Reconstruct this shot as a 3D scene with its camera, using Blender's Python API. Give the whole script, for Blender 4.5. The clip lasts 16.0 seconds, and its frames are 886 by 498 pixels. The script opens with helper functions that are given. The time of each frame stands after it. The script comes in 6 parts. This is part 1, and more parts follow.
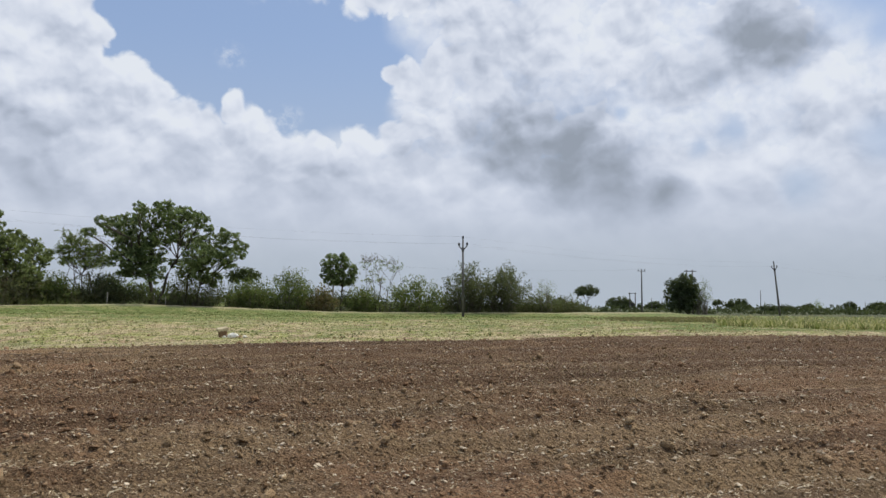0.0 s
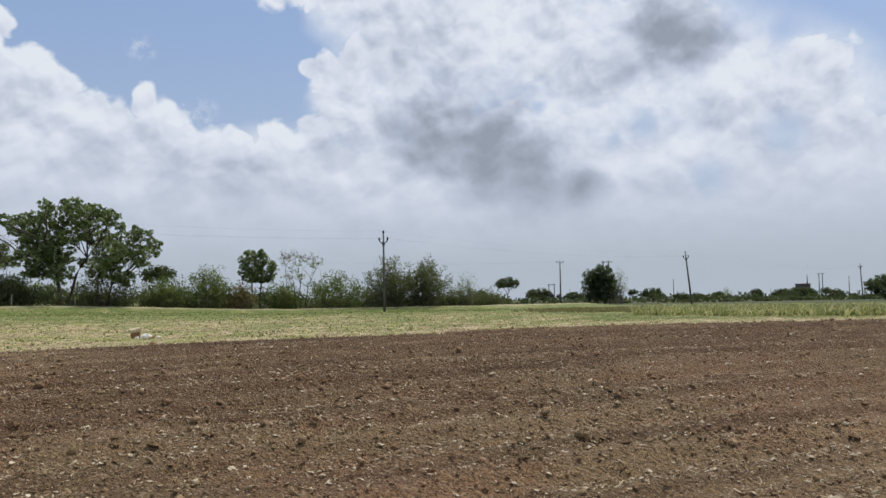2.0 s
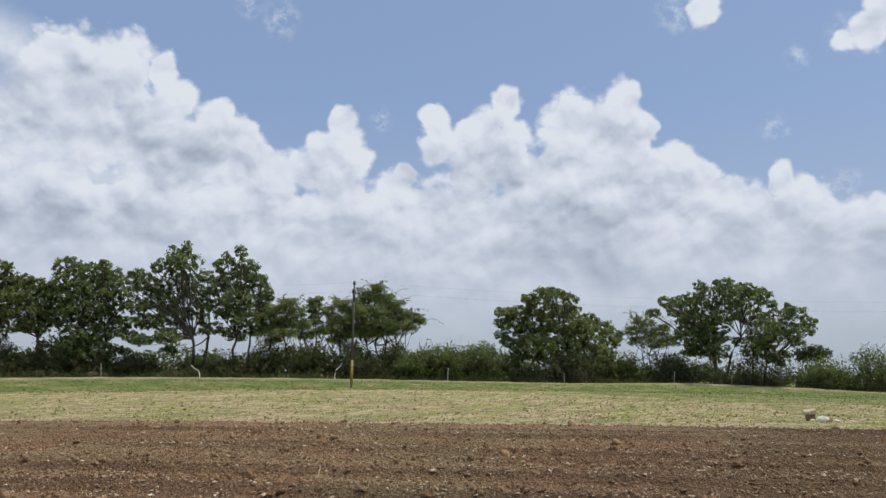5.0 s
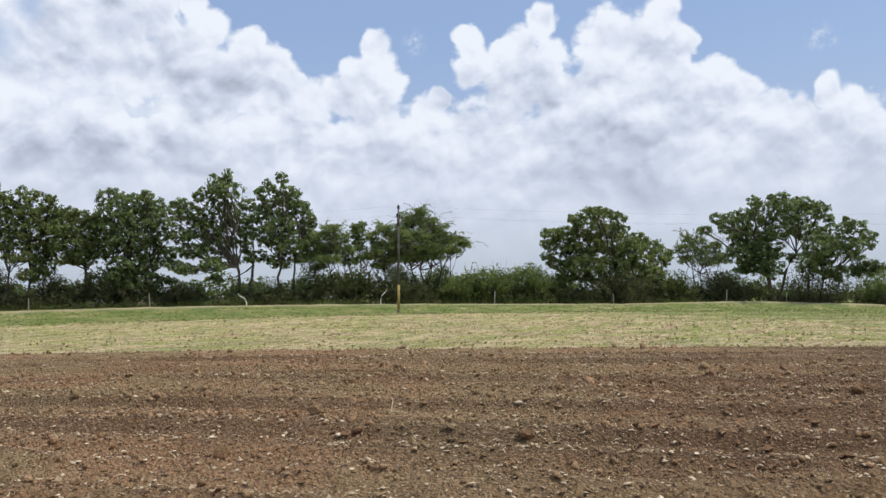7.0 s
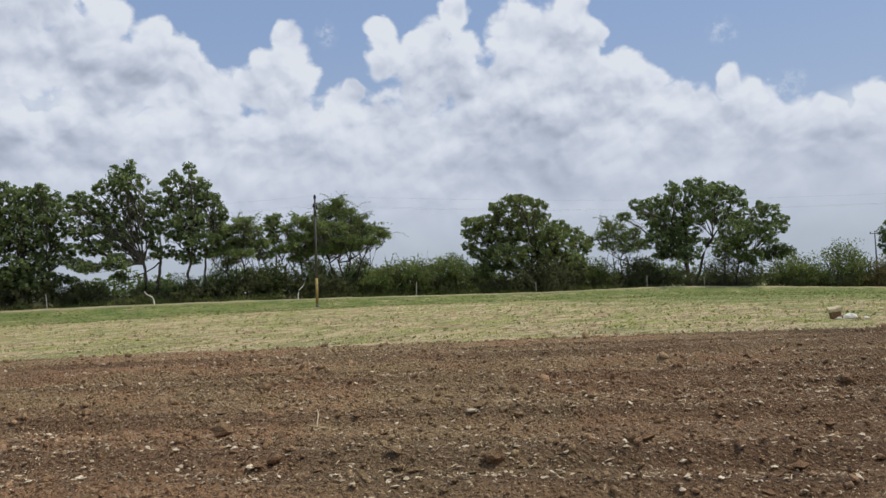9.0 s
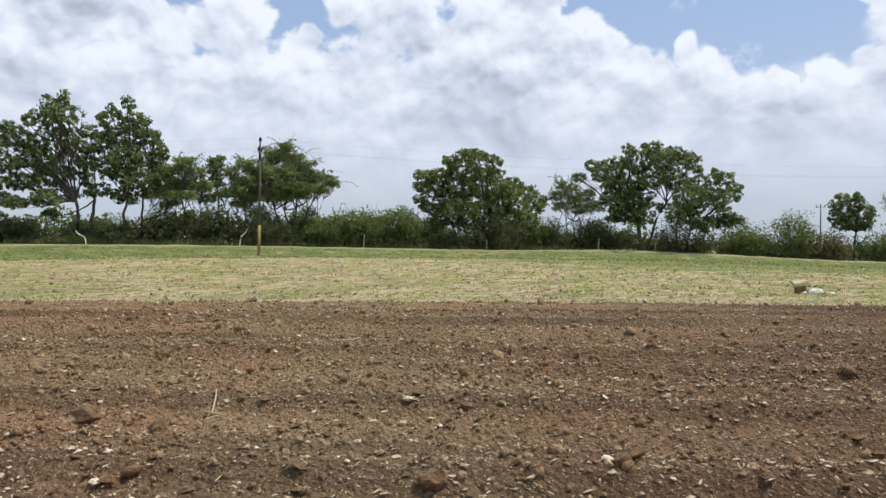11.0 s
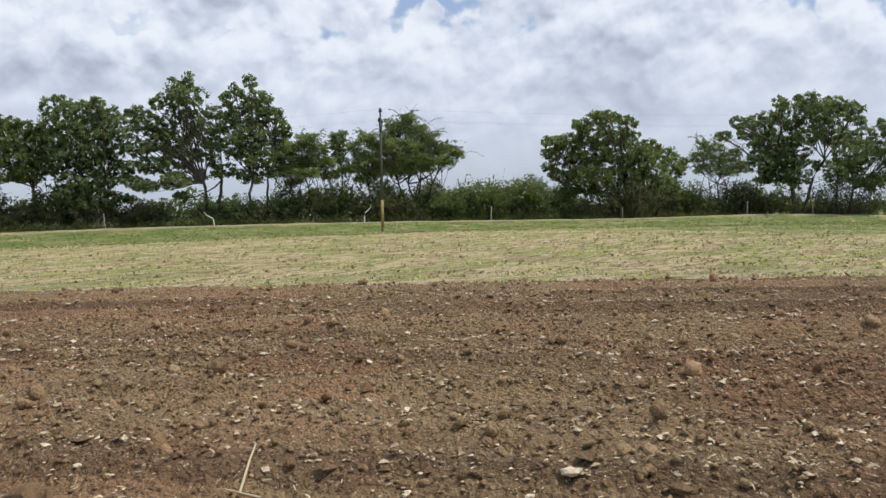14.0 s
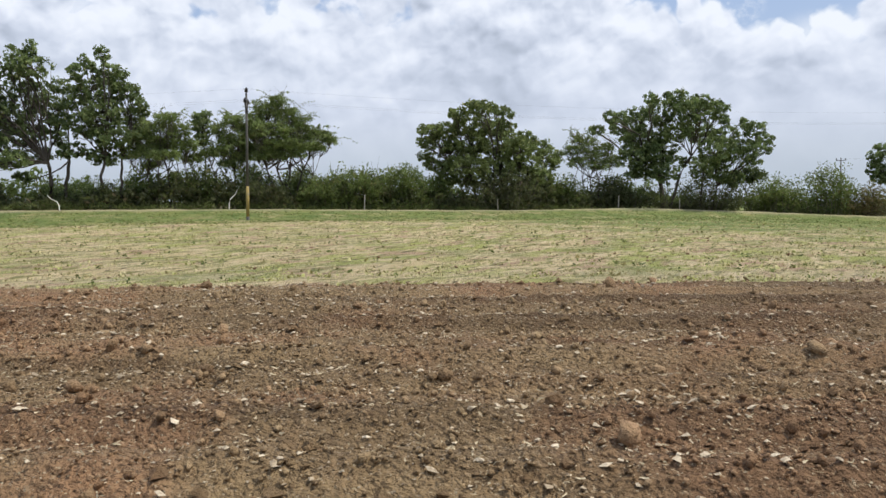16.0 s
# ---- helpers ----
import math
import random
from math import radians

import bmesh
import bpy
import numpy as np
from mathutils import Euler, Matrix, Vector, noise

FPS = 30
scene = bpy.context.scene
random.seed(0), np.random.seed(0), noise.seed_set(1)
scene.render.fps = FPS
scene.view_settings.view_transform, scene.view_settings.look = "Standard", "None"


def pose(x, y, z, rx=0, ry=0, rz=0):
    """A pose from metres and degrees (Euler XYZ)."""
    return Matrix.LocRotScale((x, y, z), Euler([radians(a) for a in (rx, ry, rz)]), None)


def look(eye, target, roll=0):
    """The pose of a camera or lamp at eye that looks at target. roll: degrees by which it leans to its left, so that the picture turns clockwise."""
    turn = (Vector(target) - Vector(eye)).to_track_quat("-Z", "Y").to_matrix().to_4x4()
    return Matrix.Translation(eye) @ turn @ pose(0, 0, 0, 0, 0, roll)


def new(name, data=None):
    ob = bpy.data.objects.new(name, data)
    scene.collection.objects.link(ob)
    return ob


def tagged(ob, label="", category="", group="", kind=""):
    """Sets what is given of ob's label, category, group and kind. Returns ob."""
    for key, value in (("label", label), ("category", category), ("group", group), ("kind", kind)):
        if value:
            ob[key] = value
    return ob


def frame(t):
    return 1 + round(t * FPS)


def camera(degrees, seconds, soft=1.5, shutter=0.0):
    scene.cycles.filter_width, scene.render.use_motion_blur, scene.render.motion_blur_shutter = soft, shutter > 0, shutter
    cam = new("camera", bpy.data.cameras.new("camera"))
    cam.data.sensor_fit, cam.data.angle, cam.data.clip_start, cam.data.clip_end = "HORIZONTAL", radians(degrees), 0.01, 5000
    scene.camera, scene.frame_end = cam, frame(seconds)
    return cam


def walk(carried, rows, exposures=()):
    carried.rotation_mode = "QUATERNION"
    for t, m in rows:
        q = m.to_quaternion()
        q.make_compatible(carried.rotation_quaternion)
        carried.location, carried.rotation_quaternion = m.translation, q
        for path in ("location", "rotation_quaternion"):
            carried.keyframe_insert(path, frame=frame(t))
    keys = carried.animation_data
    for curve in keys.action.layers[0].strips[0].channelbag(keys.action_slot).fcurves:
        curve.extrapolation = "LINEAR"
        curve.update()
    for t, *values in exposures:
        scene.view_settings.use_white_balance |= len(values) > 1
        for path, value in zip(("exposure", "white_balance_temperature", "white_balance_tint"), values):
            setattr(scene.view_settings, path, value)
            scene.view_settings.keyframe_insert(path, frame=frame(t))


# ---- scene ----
cam = camera(56.4, 16.0)
PATH = [
    (0, (-0.184, 0.815, 1.453), (-0.177, 2.812, 1.56), 0.0),
    (0.5, (-0.128, 0.836, 1.465), (0.05, 2.826, 1.562), -1.1),
    (1, (-0.118, 0.87, 1.468), (0.139, 2.852, 1.546), -0.6),
    (1.5, (-0.122, 0.848, 1.466), (0.133, 2.83, 1.541), -1.1),
    (2, (-0.124, 0.838, 1.468), (0.073, 2.826, 1.559), -1.1),
    (2.5, (-0.129, 0.827, 1.468), (-0.06, 2.822, 1.594), -0.4),
    (3, (-0.171, 0.83, 1.448), (-0.363, 2.814, 1.621), 0.5),
    (3.5, (-0.245, 0.839, 1.452), (-0.767, 2.759, 1.662), -0.1),
    (4, (-0.472, 0.887, 1.449), (-1.273, 2.705, 1.685), -0.0),
    (4.5, (-0.684, 1.04, 1.432), (-1.654, 2.771, 1.685), 0.1),
    (5, (-0.989, 1.377, 1.412), (-2.178, 2.958, 1.708), 0.1),
    (5.2, (-1.113, 1.458, 1.398), (-2.366, 2.989, 1.695), 0.2),
    (7.3, (-2.447, 2.285, 1.4), (-3.72, 3.823, 1.504), -1.2),
    (7.5, (-2.564, 2.39, 1.376), (-3.854, 3.914, 1.489), -1.5),
    (8, (-2.939, 2.69, 1.383), (-4.31, 4.135, 1.565), -1.3),
    (8.5, (-3.309, 3.025, 1.385), (-4.464, 4.652, 1.526), -1.4),
    (8.7, (-3.422, 3.191, 1.362), (-4.544, 4.843, 1.48), -2.6),
    (10.8, (-4.412, 4.858, 1.376), (-5.435, 6.576, 1.378), 0.7),
    (11, (-4.491, 4.994, 1.391), (-5.507, 6.717, 1.368), 0.1),
    (11.5, (-4.749, 5.46, 1.382), (-5.879, 7.105, 1.249), 0.1),
    (12, (-5.096, 5.87, 1.339), (-6.417, 7.371, 1.308), 3.7),
    (12.5, (-5.368, 6.317, 1.343), (-6.515, 7.952, 1.249), 3.1),
    (13, (-5.624, 6.672, 1.362), (-6.945, 8.172, 1.299), 0.4),
    (13.5, (-5.945, 7.013, 1.342), (-7.257, 8.52, 1.243), -0.0),
    (14, (-6.244, 7.458, 1.293), (-7.513, 9.001, 1.209), -1.8),
    (14.5, (-6.578, 7.876, 1.347), (-7.861, 9.408, 1.283), 0.0),
    (15, (-6.781, 8.248, 1.335), (-7.834, 9.937, 1.143), -0.6),
    (15.5, (-7.003, 8.663, 1.346), (-8.011, 10.382, 1.171), -1.5),
    (16, (-7.356, 9.124, 1.348), (-8.376, 10.84, 1.23), -0.7),
]
EXPOSURES = [(0, -0.37), (2.5, -0.38), (3.5, -0.54), (5, -0.44), (7.3, -0.19), (8.0, -0.31), (8.7, -0.46), (11, -0.14), (13, -0.2), (15, -0.24), (16, -0.14)]
walk(cam, [(t, look(eye, target, roll)) for t, eye, target, roll in PATH], EXPOSURES)

# ---- world, sun ----
SUN_AZ, SUN_EL = 55.0, 61.0          # degrees: clockwise from +y, above the horizon
SUN_STRENGTH = 3.9

sun_data = bpy.data.lights.new("sun", "SUN")
sun_data.energy, sun_data.angle, sun_data.color = SUN_STRENGTH, radians(1.0), (1.0, 0.955, 0.88)
sun = new("sun", sun_data)
sun_dir = Vector((math.sin(radians(SUN_AZ)) * math.cos(radians(SUN_EL)), math.cos(radians(SUN_AZ)) * math.cos(radians(SUN_EL)), math.sin(radians(SUN_EL))))
sun.matrix_world = look(Vector((0, 0, 60)) + sun_dir * 20, (0, 0, 60))

# Cumulus heaps: azimuth (right of +y), elevation, radius, all in degrees.
TOWERS = [
    (-53.3, 15.0, 2.3), (-51.1, 14.6, 2.7), (-49.3, 12.5, 3.2), (-52.1, 10.8, 3.4), (-44.0, 17.1, 1.3), (-44.7, 14.9, 2.1), (-42.9, 14.7, 1.4), (-46.5, 13.7, 1.9),
    (-44.2, 11.5, 3.4), (-39.7, 13.6, 0.9), (-40.8, 11.8, 2.3), (-37.4, 17.6, 1.3), (-37.7, 15.5, 1.4), (-36.5, 15.9, 1.4), (-32.5, 18.4, 1.5), (-34.1, 16.8, 1.9),
    (-31.9, 16.4, 1.6), (-34.8, 13.4, 3.0), (-31.1, 13.3, 2.7), (-24.3, 18.5, 1.6), (-26.0, 16.9, 1.7), (-23.1, 16.5, 1.4), (-28.7, 15.2, 1.4), (-24.9, 13.6, 3.0),
    (-27.9, 12.3, 3.2),
]
SHOULDER = [
    (-20.4, 14.3, 1.4), (-21.1, 12.5, 2.5), (-18.4, 11.6, 1.7), (-16.7, 10.7, 1.7), (-14.4, 12.2, 1.0), (-14.1, 10.4, 1.8), (-12.0, 10.2, 1.6), (-10.3, 9.0, 1.9),
    (-17.6, 8.9, 3.0), (-13.6, 7.7, 2.9), (-37.2, 9.7, 4.6), (-30.3, 9.1, 4.6), (-23.1, 9.0, 4.2), (-43.7, 8.3, 4.6), (-49.7, 7.9, 4.2),
]
WEST = [
    (-56.3, 19.5, 1.3), (-58.9, 19.2, 3.0), (-62.7, 18.9, 3.4), (-55.4, 17.6, 1.7), (-53.1, 16.2, 2.1), (-56.5, 15.9, 3.2), (-51.0, 15.3, 2.0), (-49.3, 14.2, 1.3),
    (-51.4, 12.7, 3.0), (-60.6, 15.3, 3.6), (-64.6, 16.5, 3.0), (-61.8, 11.7, 2.4), (-55.8, 13.2, 3.0), (-67.1, 14.0, 1.7), (-66.8, 11.0, 3.0), (-68.7, 7.8, 3.4),
    (-62.3, 7.6, 3.4), (-69.8, 18.9, 2.7), (-56.9, 8.8, 4.2), (-72.4, 9.3, 4.2), (-74.5, 12.4, 4.6), (-73.7, 16.1, 3.4),
]
EAST = [
    (-3.5, 15.1, 0.8), (-1.9, 14.9, 1.4), (-0.2, 16.0, 1.0), (0.0, 14.3, 1.7), (-1.7, 11.5, 1.5), (-3.1, 10.0, 1.3), (0.8, 11.7, 2.3), (3.2, 14.3, 2.7),
    (4.0, 16.9, 2.9), (2.8, 19.1, 2.3), (7.2, 17.5, 4.2), (12.6, 17.3, 4.2), (6.0, 11.2, 3.4), (10.6, 10.3, 3.8), (13.6, 7.2, 3.2), (16.3, 13.8, 3.0),
    (21.0, 16.6, 4.9), (25.3, 13.0, 3.0), (21.2, 8.4, 1.5), (19.7, 7.4, 1.5), (24.9, 9.6, 3.0), (27.5, 10.7, 3.0), (18.0, 7.1, 2.7),
]
EAST_TOP = [
    (-10.0, 20.5, 1.1), (-8.6, 20.9, 1.5), (-5.4, 21.1, 2.7), (-1.8, 21.0, 3.6), (2.6, 20.0, 4.9), (-6.7, 22.3, 2.3), (-18.4, 23.5, 1.4),
]
PUFFS = [
    (-14.3, 12.4, 1.1), (-12.8, 11.2, 1.7), (-10.9, 9.4, 2.3), (-8.6, 9.6, 1.7), (-5.5, 10.0, 1.9), (-3.5, 8.2, 1.5), (-6.6, 7.0, 1.9), (-13.9, 8.7, 3.4),
    (-17.2, 11.7, 1.3), (-18.3, 10.3, 2.7), (-20.5, 14.3, 1.7), (-21.8, 12.3, 3.0), (-23.6, 16.9, 1.5), (-26.5, 15.9, 4.2), (30.3, 12.5, 3.4), (31.3, 9.0, 3.4),
]
WISPS = [
    (-41.5, 17.3, 1.0), (-14.4, 15.6, 1.1), (-12.9, 20.1, 0.9), (-10.6, 12.0, 1.1), (-48.6, 23.9, 1.5), (-50.9, 24.3, 1.1),
    (-20.2, 23.7, 1.9), (-9.7, 20.8, 1.5),
]
VEIL = [
    (4.0, 15.4, 4.9), (8.7, 16.8, 6.5), (15.6, 15.6, 6.1), (14.4, 9.4, 5.7), (20.9, 14.8, 6.5), (25.9, 11.9, 6.1), (20.8, 8.0, 4.6), (26.4, 7.7, 4.6),
    (30.2, 10.8, 5.3), (1.6, 9.7, 4.2), (-1.5, 13.2, 2.3), (-6.6, 8.0, 3.4), (-3.1, 8.2, 3.4), (-10.7, 7.4, 3.4), (2.9, 14.5, 4.2), (0.3, 14.1, 3.0),
    (-0.1, 19.7, 4.2), (-66.8, 16.6, 5.7), (-70.6, 14.5, 5.7), (-64.1, 13.3, 5.7), (-74.3, 15.7, 7.6), (-56.2, 11.5, 4.6),
]
FILLS = [
    (-37.3, 16.7, 1.4),
    (-34.8, 15.0, 1.9), (-32.7, 15.0, 2.3), (-35.4, 16.9, 1.0), (-29.5, 14.0, 1.6), (-27.1, 14.8, 1.9), (-24.5, 16.1, 1.8), (-23.7, 14.7, 1.7), (-21.9, 13.6, 1.7),
    (-43.8, 16.0, 1.6), (-44.3, 13.5, 2.3), (-19.1, 13.1, 1.4), (-15.7, 11.3, 1.4), (-13.2, 11.1, 1.2), (-11.2, 9.6, 1.6), (-9.0, 8.0, 1.9), (-2.1, 14.5, 1.5),
    (-0.4, 15.2, 1.6), (1.0, 15.9, 1.3), (-2.5, 14.7, 1.4), (-0.9, 13.8, 1.7), (-3.1, 10.7, 1.4),
]
GREY_BASES = [
    (4.8, 11.1, 3.6), (9.4, 10.8, 3.0), (12.1, 7.4, 2.9), (15.4, 6.6, 1.7), (8.7, 8.1, 2.3), (21.0, 16.6, 3.2), (23.4, 16.0, 2.3),
]
FAINT_BASES = [
    (-62.0, 9.6, 3.0), (-65.8, 10.2, 2.3), (-57.7, 9.6, 2.3), (-29.8, 8.3, 3.0), (-53.9, 14.5, 1.7), (-25.5, 8.2, 2.9), (-32.6, 8.3, 2.3), (-16.8, 9.0, 1.7),
    (-12.2, 7.1, 1.9), (-26.3, 8.0, 2.3), (-17.5, 9.1, 1.9), (-8.6, 7.3, 2.3),
]
THIN = [
    (19.5, 10.9, 1.4), (17.5, 9.6, 1.0), (12.5, 12.0, 0.8), (28.5, 15.7, 1.5), (28.4, 9.6, 2.3), (23.8, 6.8, 2.3), (-68.8, 16.0, 2.3), (-69.7, 12.6, 1.9),
    (-66.2, 18.0, 1.5),
]

world = bpy.data.worlds.new("sky")
scene.world = world
world.use_nodes = True
wt = world.node_tree
wt.nodes.clear()


def wn(kind, operation=""):
    n = wt.nodes.new(kind)
    if operation:
        n.operation = operation
    return n


def put(n, slot, value):
    if hasattr(value, "is_output"):
        wt.links.new(value, n.inputs[slot])
    else:
        n.inputs[slot].default_value = value


def wmath(op, a, b=0.0, c=0.0):
    n = wn("ShaderNodeMath", operation=op)
    for i, v in enumerate((a, b, c)):
        put(n, i, v)
    return n.outputs[0]


def wvec(op, a, b=(0, 0, 0), scale=1.0):
    n = wn("ShaderNodeVectorMath", operation=op)
    put(n, 0, a), put(n, 1, b)
    n.inputs[3].default_value = scale
    return n.outputs["Value"] if op in ("DISTANCE", "LENGTH") else n.outputs[0]


def wstep(x, lo, hi, a=0.0, b=1.0):
    n = wn("ShaderNodeMapRange")
    n.interpolation_type = "SMOOTHSTEP"
    for slot, v in (("Value", x), ("From Min", lo), ("From Max", hi), ("To Min", a), ("To Max", b)):
        put(n, slot, v)
    return n.outputs["Result"]


def wnoise(vector, scale, detail, rough=0.55, out="Fac"):
    n = wn("ShaderNodeTexNoise")
    put(n, "Vector", vector), put(n, "Scale", scale), put(n, "Detail", detail), put(n, "Roughness", rough)
    return n.outputs[out]


def wmix(fac, a, b):
    n = wn("ShaderNodeMix")
    n.data_type = "RGBA"
    put(n, 0, fac), put(n, 6, a), put(n, 7, b)
    return n.outputs[2]


ray = wn("ShaderNodeTexCoord").outputs["Generated"]
sep = wn("ShaderNodeSeparateXYZ")
put(sep, 0, ray)
azim = wmath("MULTIPLY", wmath("ARCTAN2", sep.outputs[0], sep.outputs[1]), 57.29578)
elev = wmath("MULTIPLY", wmath("ARCSINE", wmath("MINIMUM", wmath("MAXIMUM", sep.outputs[2], -1.0), 1.0)), 57.29578)
comb = wn("ShaderNodeCombineXYZ")
put(comb, 0, azim), put(comb, 1, elev)
flat = comb.outputs[0]
# slow bends of the whole field, then rounded billows at three scales
bend = wvec("SCALE", wvec("SUBTRACT", wnoise(flat, 0.22, 2.0, 0.5, "Color"), (0.5, 0.5, 0.5)), scale=1.6)
bent = wvec("MULTIPLY", wvec("ADD", flat, bend), (1, 1, 0))
curl = wvec("SCALE", wvec("SUBTRACT", wnoise(flat, 0.9, 3.0, 0.6, "Color"), (0.5, 0.5, 0.5)), scale=0.6)
curled = wvec("MULTIPLY", wvec("ADD", bent, curl), (1, 1, 0))
low_slung = (0.92, 1.15, 0)                                         # billows are wider than high


def heaps(rows, at, smooth):
    total = None
    for a, e, r in rows:
        d = wmath("MULTIPLY_ADD", wvec("DISTANCE", at, (a, e, 0)), -1.0 / r, 1.0)
        if total is None:
            total = d
        else:
            n = wn("ShaderNodeMath", operation="SMOOTH_MAX")
            put(n, 0, total), put(n, 1, d), put(n, 2, smooth)
            total = n.outputs[0]
    return total


def puff(at, scale):
    """Round billows: high in the middle of each cell, low in the creases between."""
    n = wn("ShaderNodeTexVoronoi")
    n.voronoi_dimensions, n.feature = "2D", "SMOOTH_F1"
    put(n, "Vector", at), put(n, "Scale", scale), put(n, "Smoothness", 0.16)
    n.inputs["Detail"].default_value, n.inputs["Roughness"].default_value, n.inputs["Lacunarity"].default_value = 1.6, 0.55, 2.2
    return wmath("SUBTRACT", 0.48, n.outputs["Distance"])


def mass(at):
    """How deep a direction lies inside the cloud."""
    sep2 = wn("ShaderNodeSeparateXYZ")
    put(sep2, 0, at)
    lift = wstep(sep2.outputs[0], -8.0, -24.0, 0.0, 2.6)           # the low bank that rings the horizon, higher to the west
    bank = wstep(wmath("SUBTRACT", sep2.outputs[1], lift), 7.2, 13.6, 0.85, -0.9)
    return wmath("MAXIMUM", heaps(TOWERS + SHOULDER + WEST + EAST + EAST_TOP + PUFFS + FILLS, at, 0.22), bank)


SUNWARD = (0.25, 0.9, 0)
core = mass(bent)
above = mass(wvec("ADD", bent, (0.6, 2.4, 0)))
billows = wvec("MULTIPLY", curled, low_slung)
small, fine = puff(billows, 0.42), puff(billows, 1.1)
dens = wmath("ADD", core, wmath("ADD", wmath("MULTIPLY", small, 0.36), wmath("MULTIPLY", fine, 0.11)))
# broken cloud over the rest of the sky
rest = wmath("SUBTRACT", wmath("MULTIPLY", wnoise(ray, 2.2, 7.0, 0.55), 2.6), 1.28)
outside = wmath("MAXIMUM", wstep(elev, 25.0, 33.0), wmath("MAXIMUM", wstep(azim, 38.0, 50.0), wstep(azim, -72.0, -84.0)))
dens = wmath("MAXIMUM", dens, wmath("SUBTRACT", rest, wmath("MULTIPLY", wmath("SUBTRACT", 1.0, outside), 3.0)))
ragged = wnoise(flat, 1.3, 5.0, 0.6)
wisp = wmath("MULTIPLY", wstep(heaps(WISPS, curled, 0.2), -0.2, 1.0), wstep(ragged, 0.40, 0.70, 0.0, 0.6))
veil = wmath("MULTIPLY", wstep(heaps(VEIL, curled, 0.5), -0.1, 0.55), wstep(ragged, 0.30, 0.62, 0.80, 0.95))
cover = wmath("MAXIMUM", wmath("MAXIMUM", wstep(dens, -0.05, 0.24), veil), wisp)
cover = wmath("MULTIPLY", cover, wstep(heaps(THIN, curled, 0.3), 0.0, 0.9, 1.0, 0.35))   # thin places that let the blue through

# light and shade: crests turned to the sun are bright, what lies under more cloud is duller
wide = wvec("MULTIPLY", bent, low_slung)
lit = wmath("MULTIPLY", wmath("SUBTRACT", puff(wide, 0.17), puff(wvec("ADD", wide, (0.6, 2.0, 0)), 0.17)), 0.38)
lit = wmath("ADD", lit, wmath("MULTIPLY", wmath("SUBTRACT", small, puff(wvec("ADD", billows, SUNWARD), 0.42)), 0.34))
lit = wmath("ADD", lit, wmath("MULTIPLY", wmath("SUBTRACT", fine, puff(wvec("ADD", billows, (0.1, 0.36, 0)), 1.1)), 0.07))
broad = wmath("SUBTRACT", wnoise(wide, 0.15, 2.0, 0.45), 0.5)
lit = wmath("ADD", lit, wmath("MULTIPLY", broad, 0.36))
crest = wstep(above, 0.5, -0.5, 0.0, 0.24)
edge = wstep(dens, 0.02, 0.4, 0.10, 0.0)
grey = wstep(heaps(GREY_BASES, wvec("ADD", bent, wvec("SCALE", curl, scale=0.5)), 1.1), -0.45, 1.2)
low = wstep(elev, 13.0, 3.0)
bright = wmath("ADD", wmath("ADD", 0.72, wmath("MULTIPLY", lit, wstep(elev, 3.0, 13.0, 0.15, 1.0))), wmath("ADD", edge, crest))
bright = wmath("SUBTRACT", bright, wmath("MULTIPLY", grey, 0.70))
bright = wmath("SUBTRACT", bright, wmath("MULTIPLY", wstep(heaps(FAINT_BASES, bent, 0.5), -0.25, 0.95), 0.24))
bright = wmath("SUBTRACT", bright, wmath("MULTIPLY", low, 0.14))
ramp = wn("ShaderNodeValToRGB")
put(ramp, 0, bright)
ramp.color_ramp.elements[0].position, ramp.color_ramp.elements[0].color = 0.0, (0.30, 0.345, 0.41, 1)
ramp.color_ramp.elements[1].position, ramp.color_ramp.elements[1].color = 1.0, (0.93, 0.975, 1.06, 1)
ramp.color_ramp.interpolation = "B_SPLINE"
mid = ramp.color_ramp.elements.new(0.5)
mid.color = (0.575, 0.647, 0.802, 1)
cloud = ramp.outputs[0]

air = wn("ShaderNodeTexSky")
air.sky_type = "NISHITA"
air.sun_disc, air.sun_elevation, air.sun_rotation, air.dust_density, air.ozone_density = False, radians(SUN_EL), radians(SUN_AZ), 1.5, 2.0
lifted = wn("ShaderNodeVectorMath", operation="MAXIMUM")
put(lifted, 0, ray), put(lifted, 1, (-1, -1, 0.03))
put(air, 0, lifted.outputs[0])
blue = wmix(0.55, wvec("SCALE", air.outputs[0], scale=0.128), (0.385, 0.53, 0.84, 1))
blue = wmix(wstep(elev, 19.0, 7.0, 0.0, 0.45), blue, (0.50, 0.58, 0.72, 1))
haze = (0.452, 0.52, 0.595, 1)
sky = wmix(cover, blue, cloud)
sky = wmix(wstep(elev, 6.5, 0.5, 0.0, 0.75), sky, haze)
back = wn("ShaderNodeBackground")
put(back, 0, sky), put(back, 1, 1.12)
put(wn("ShaderNodeOutputWorld"), 0, back.outputs[0])


# ---- materials ----
def material(name, rough=0.9):
    m = bpy.data.materials.new(name)
    m.use_nodes = True
    nt = m.node_tree
    bsdf = nt.nodes["Principled BSDF"]
    bsdf.inputs["Roughness"].default_value = rough
    bsdf.inputs["Specular IOR Level"].default_value = 0.25
    return m, nt, bsdf


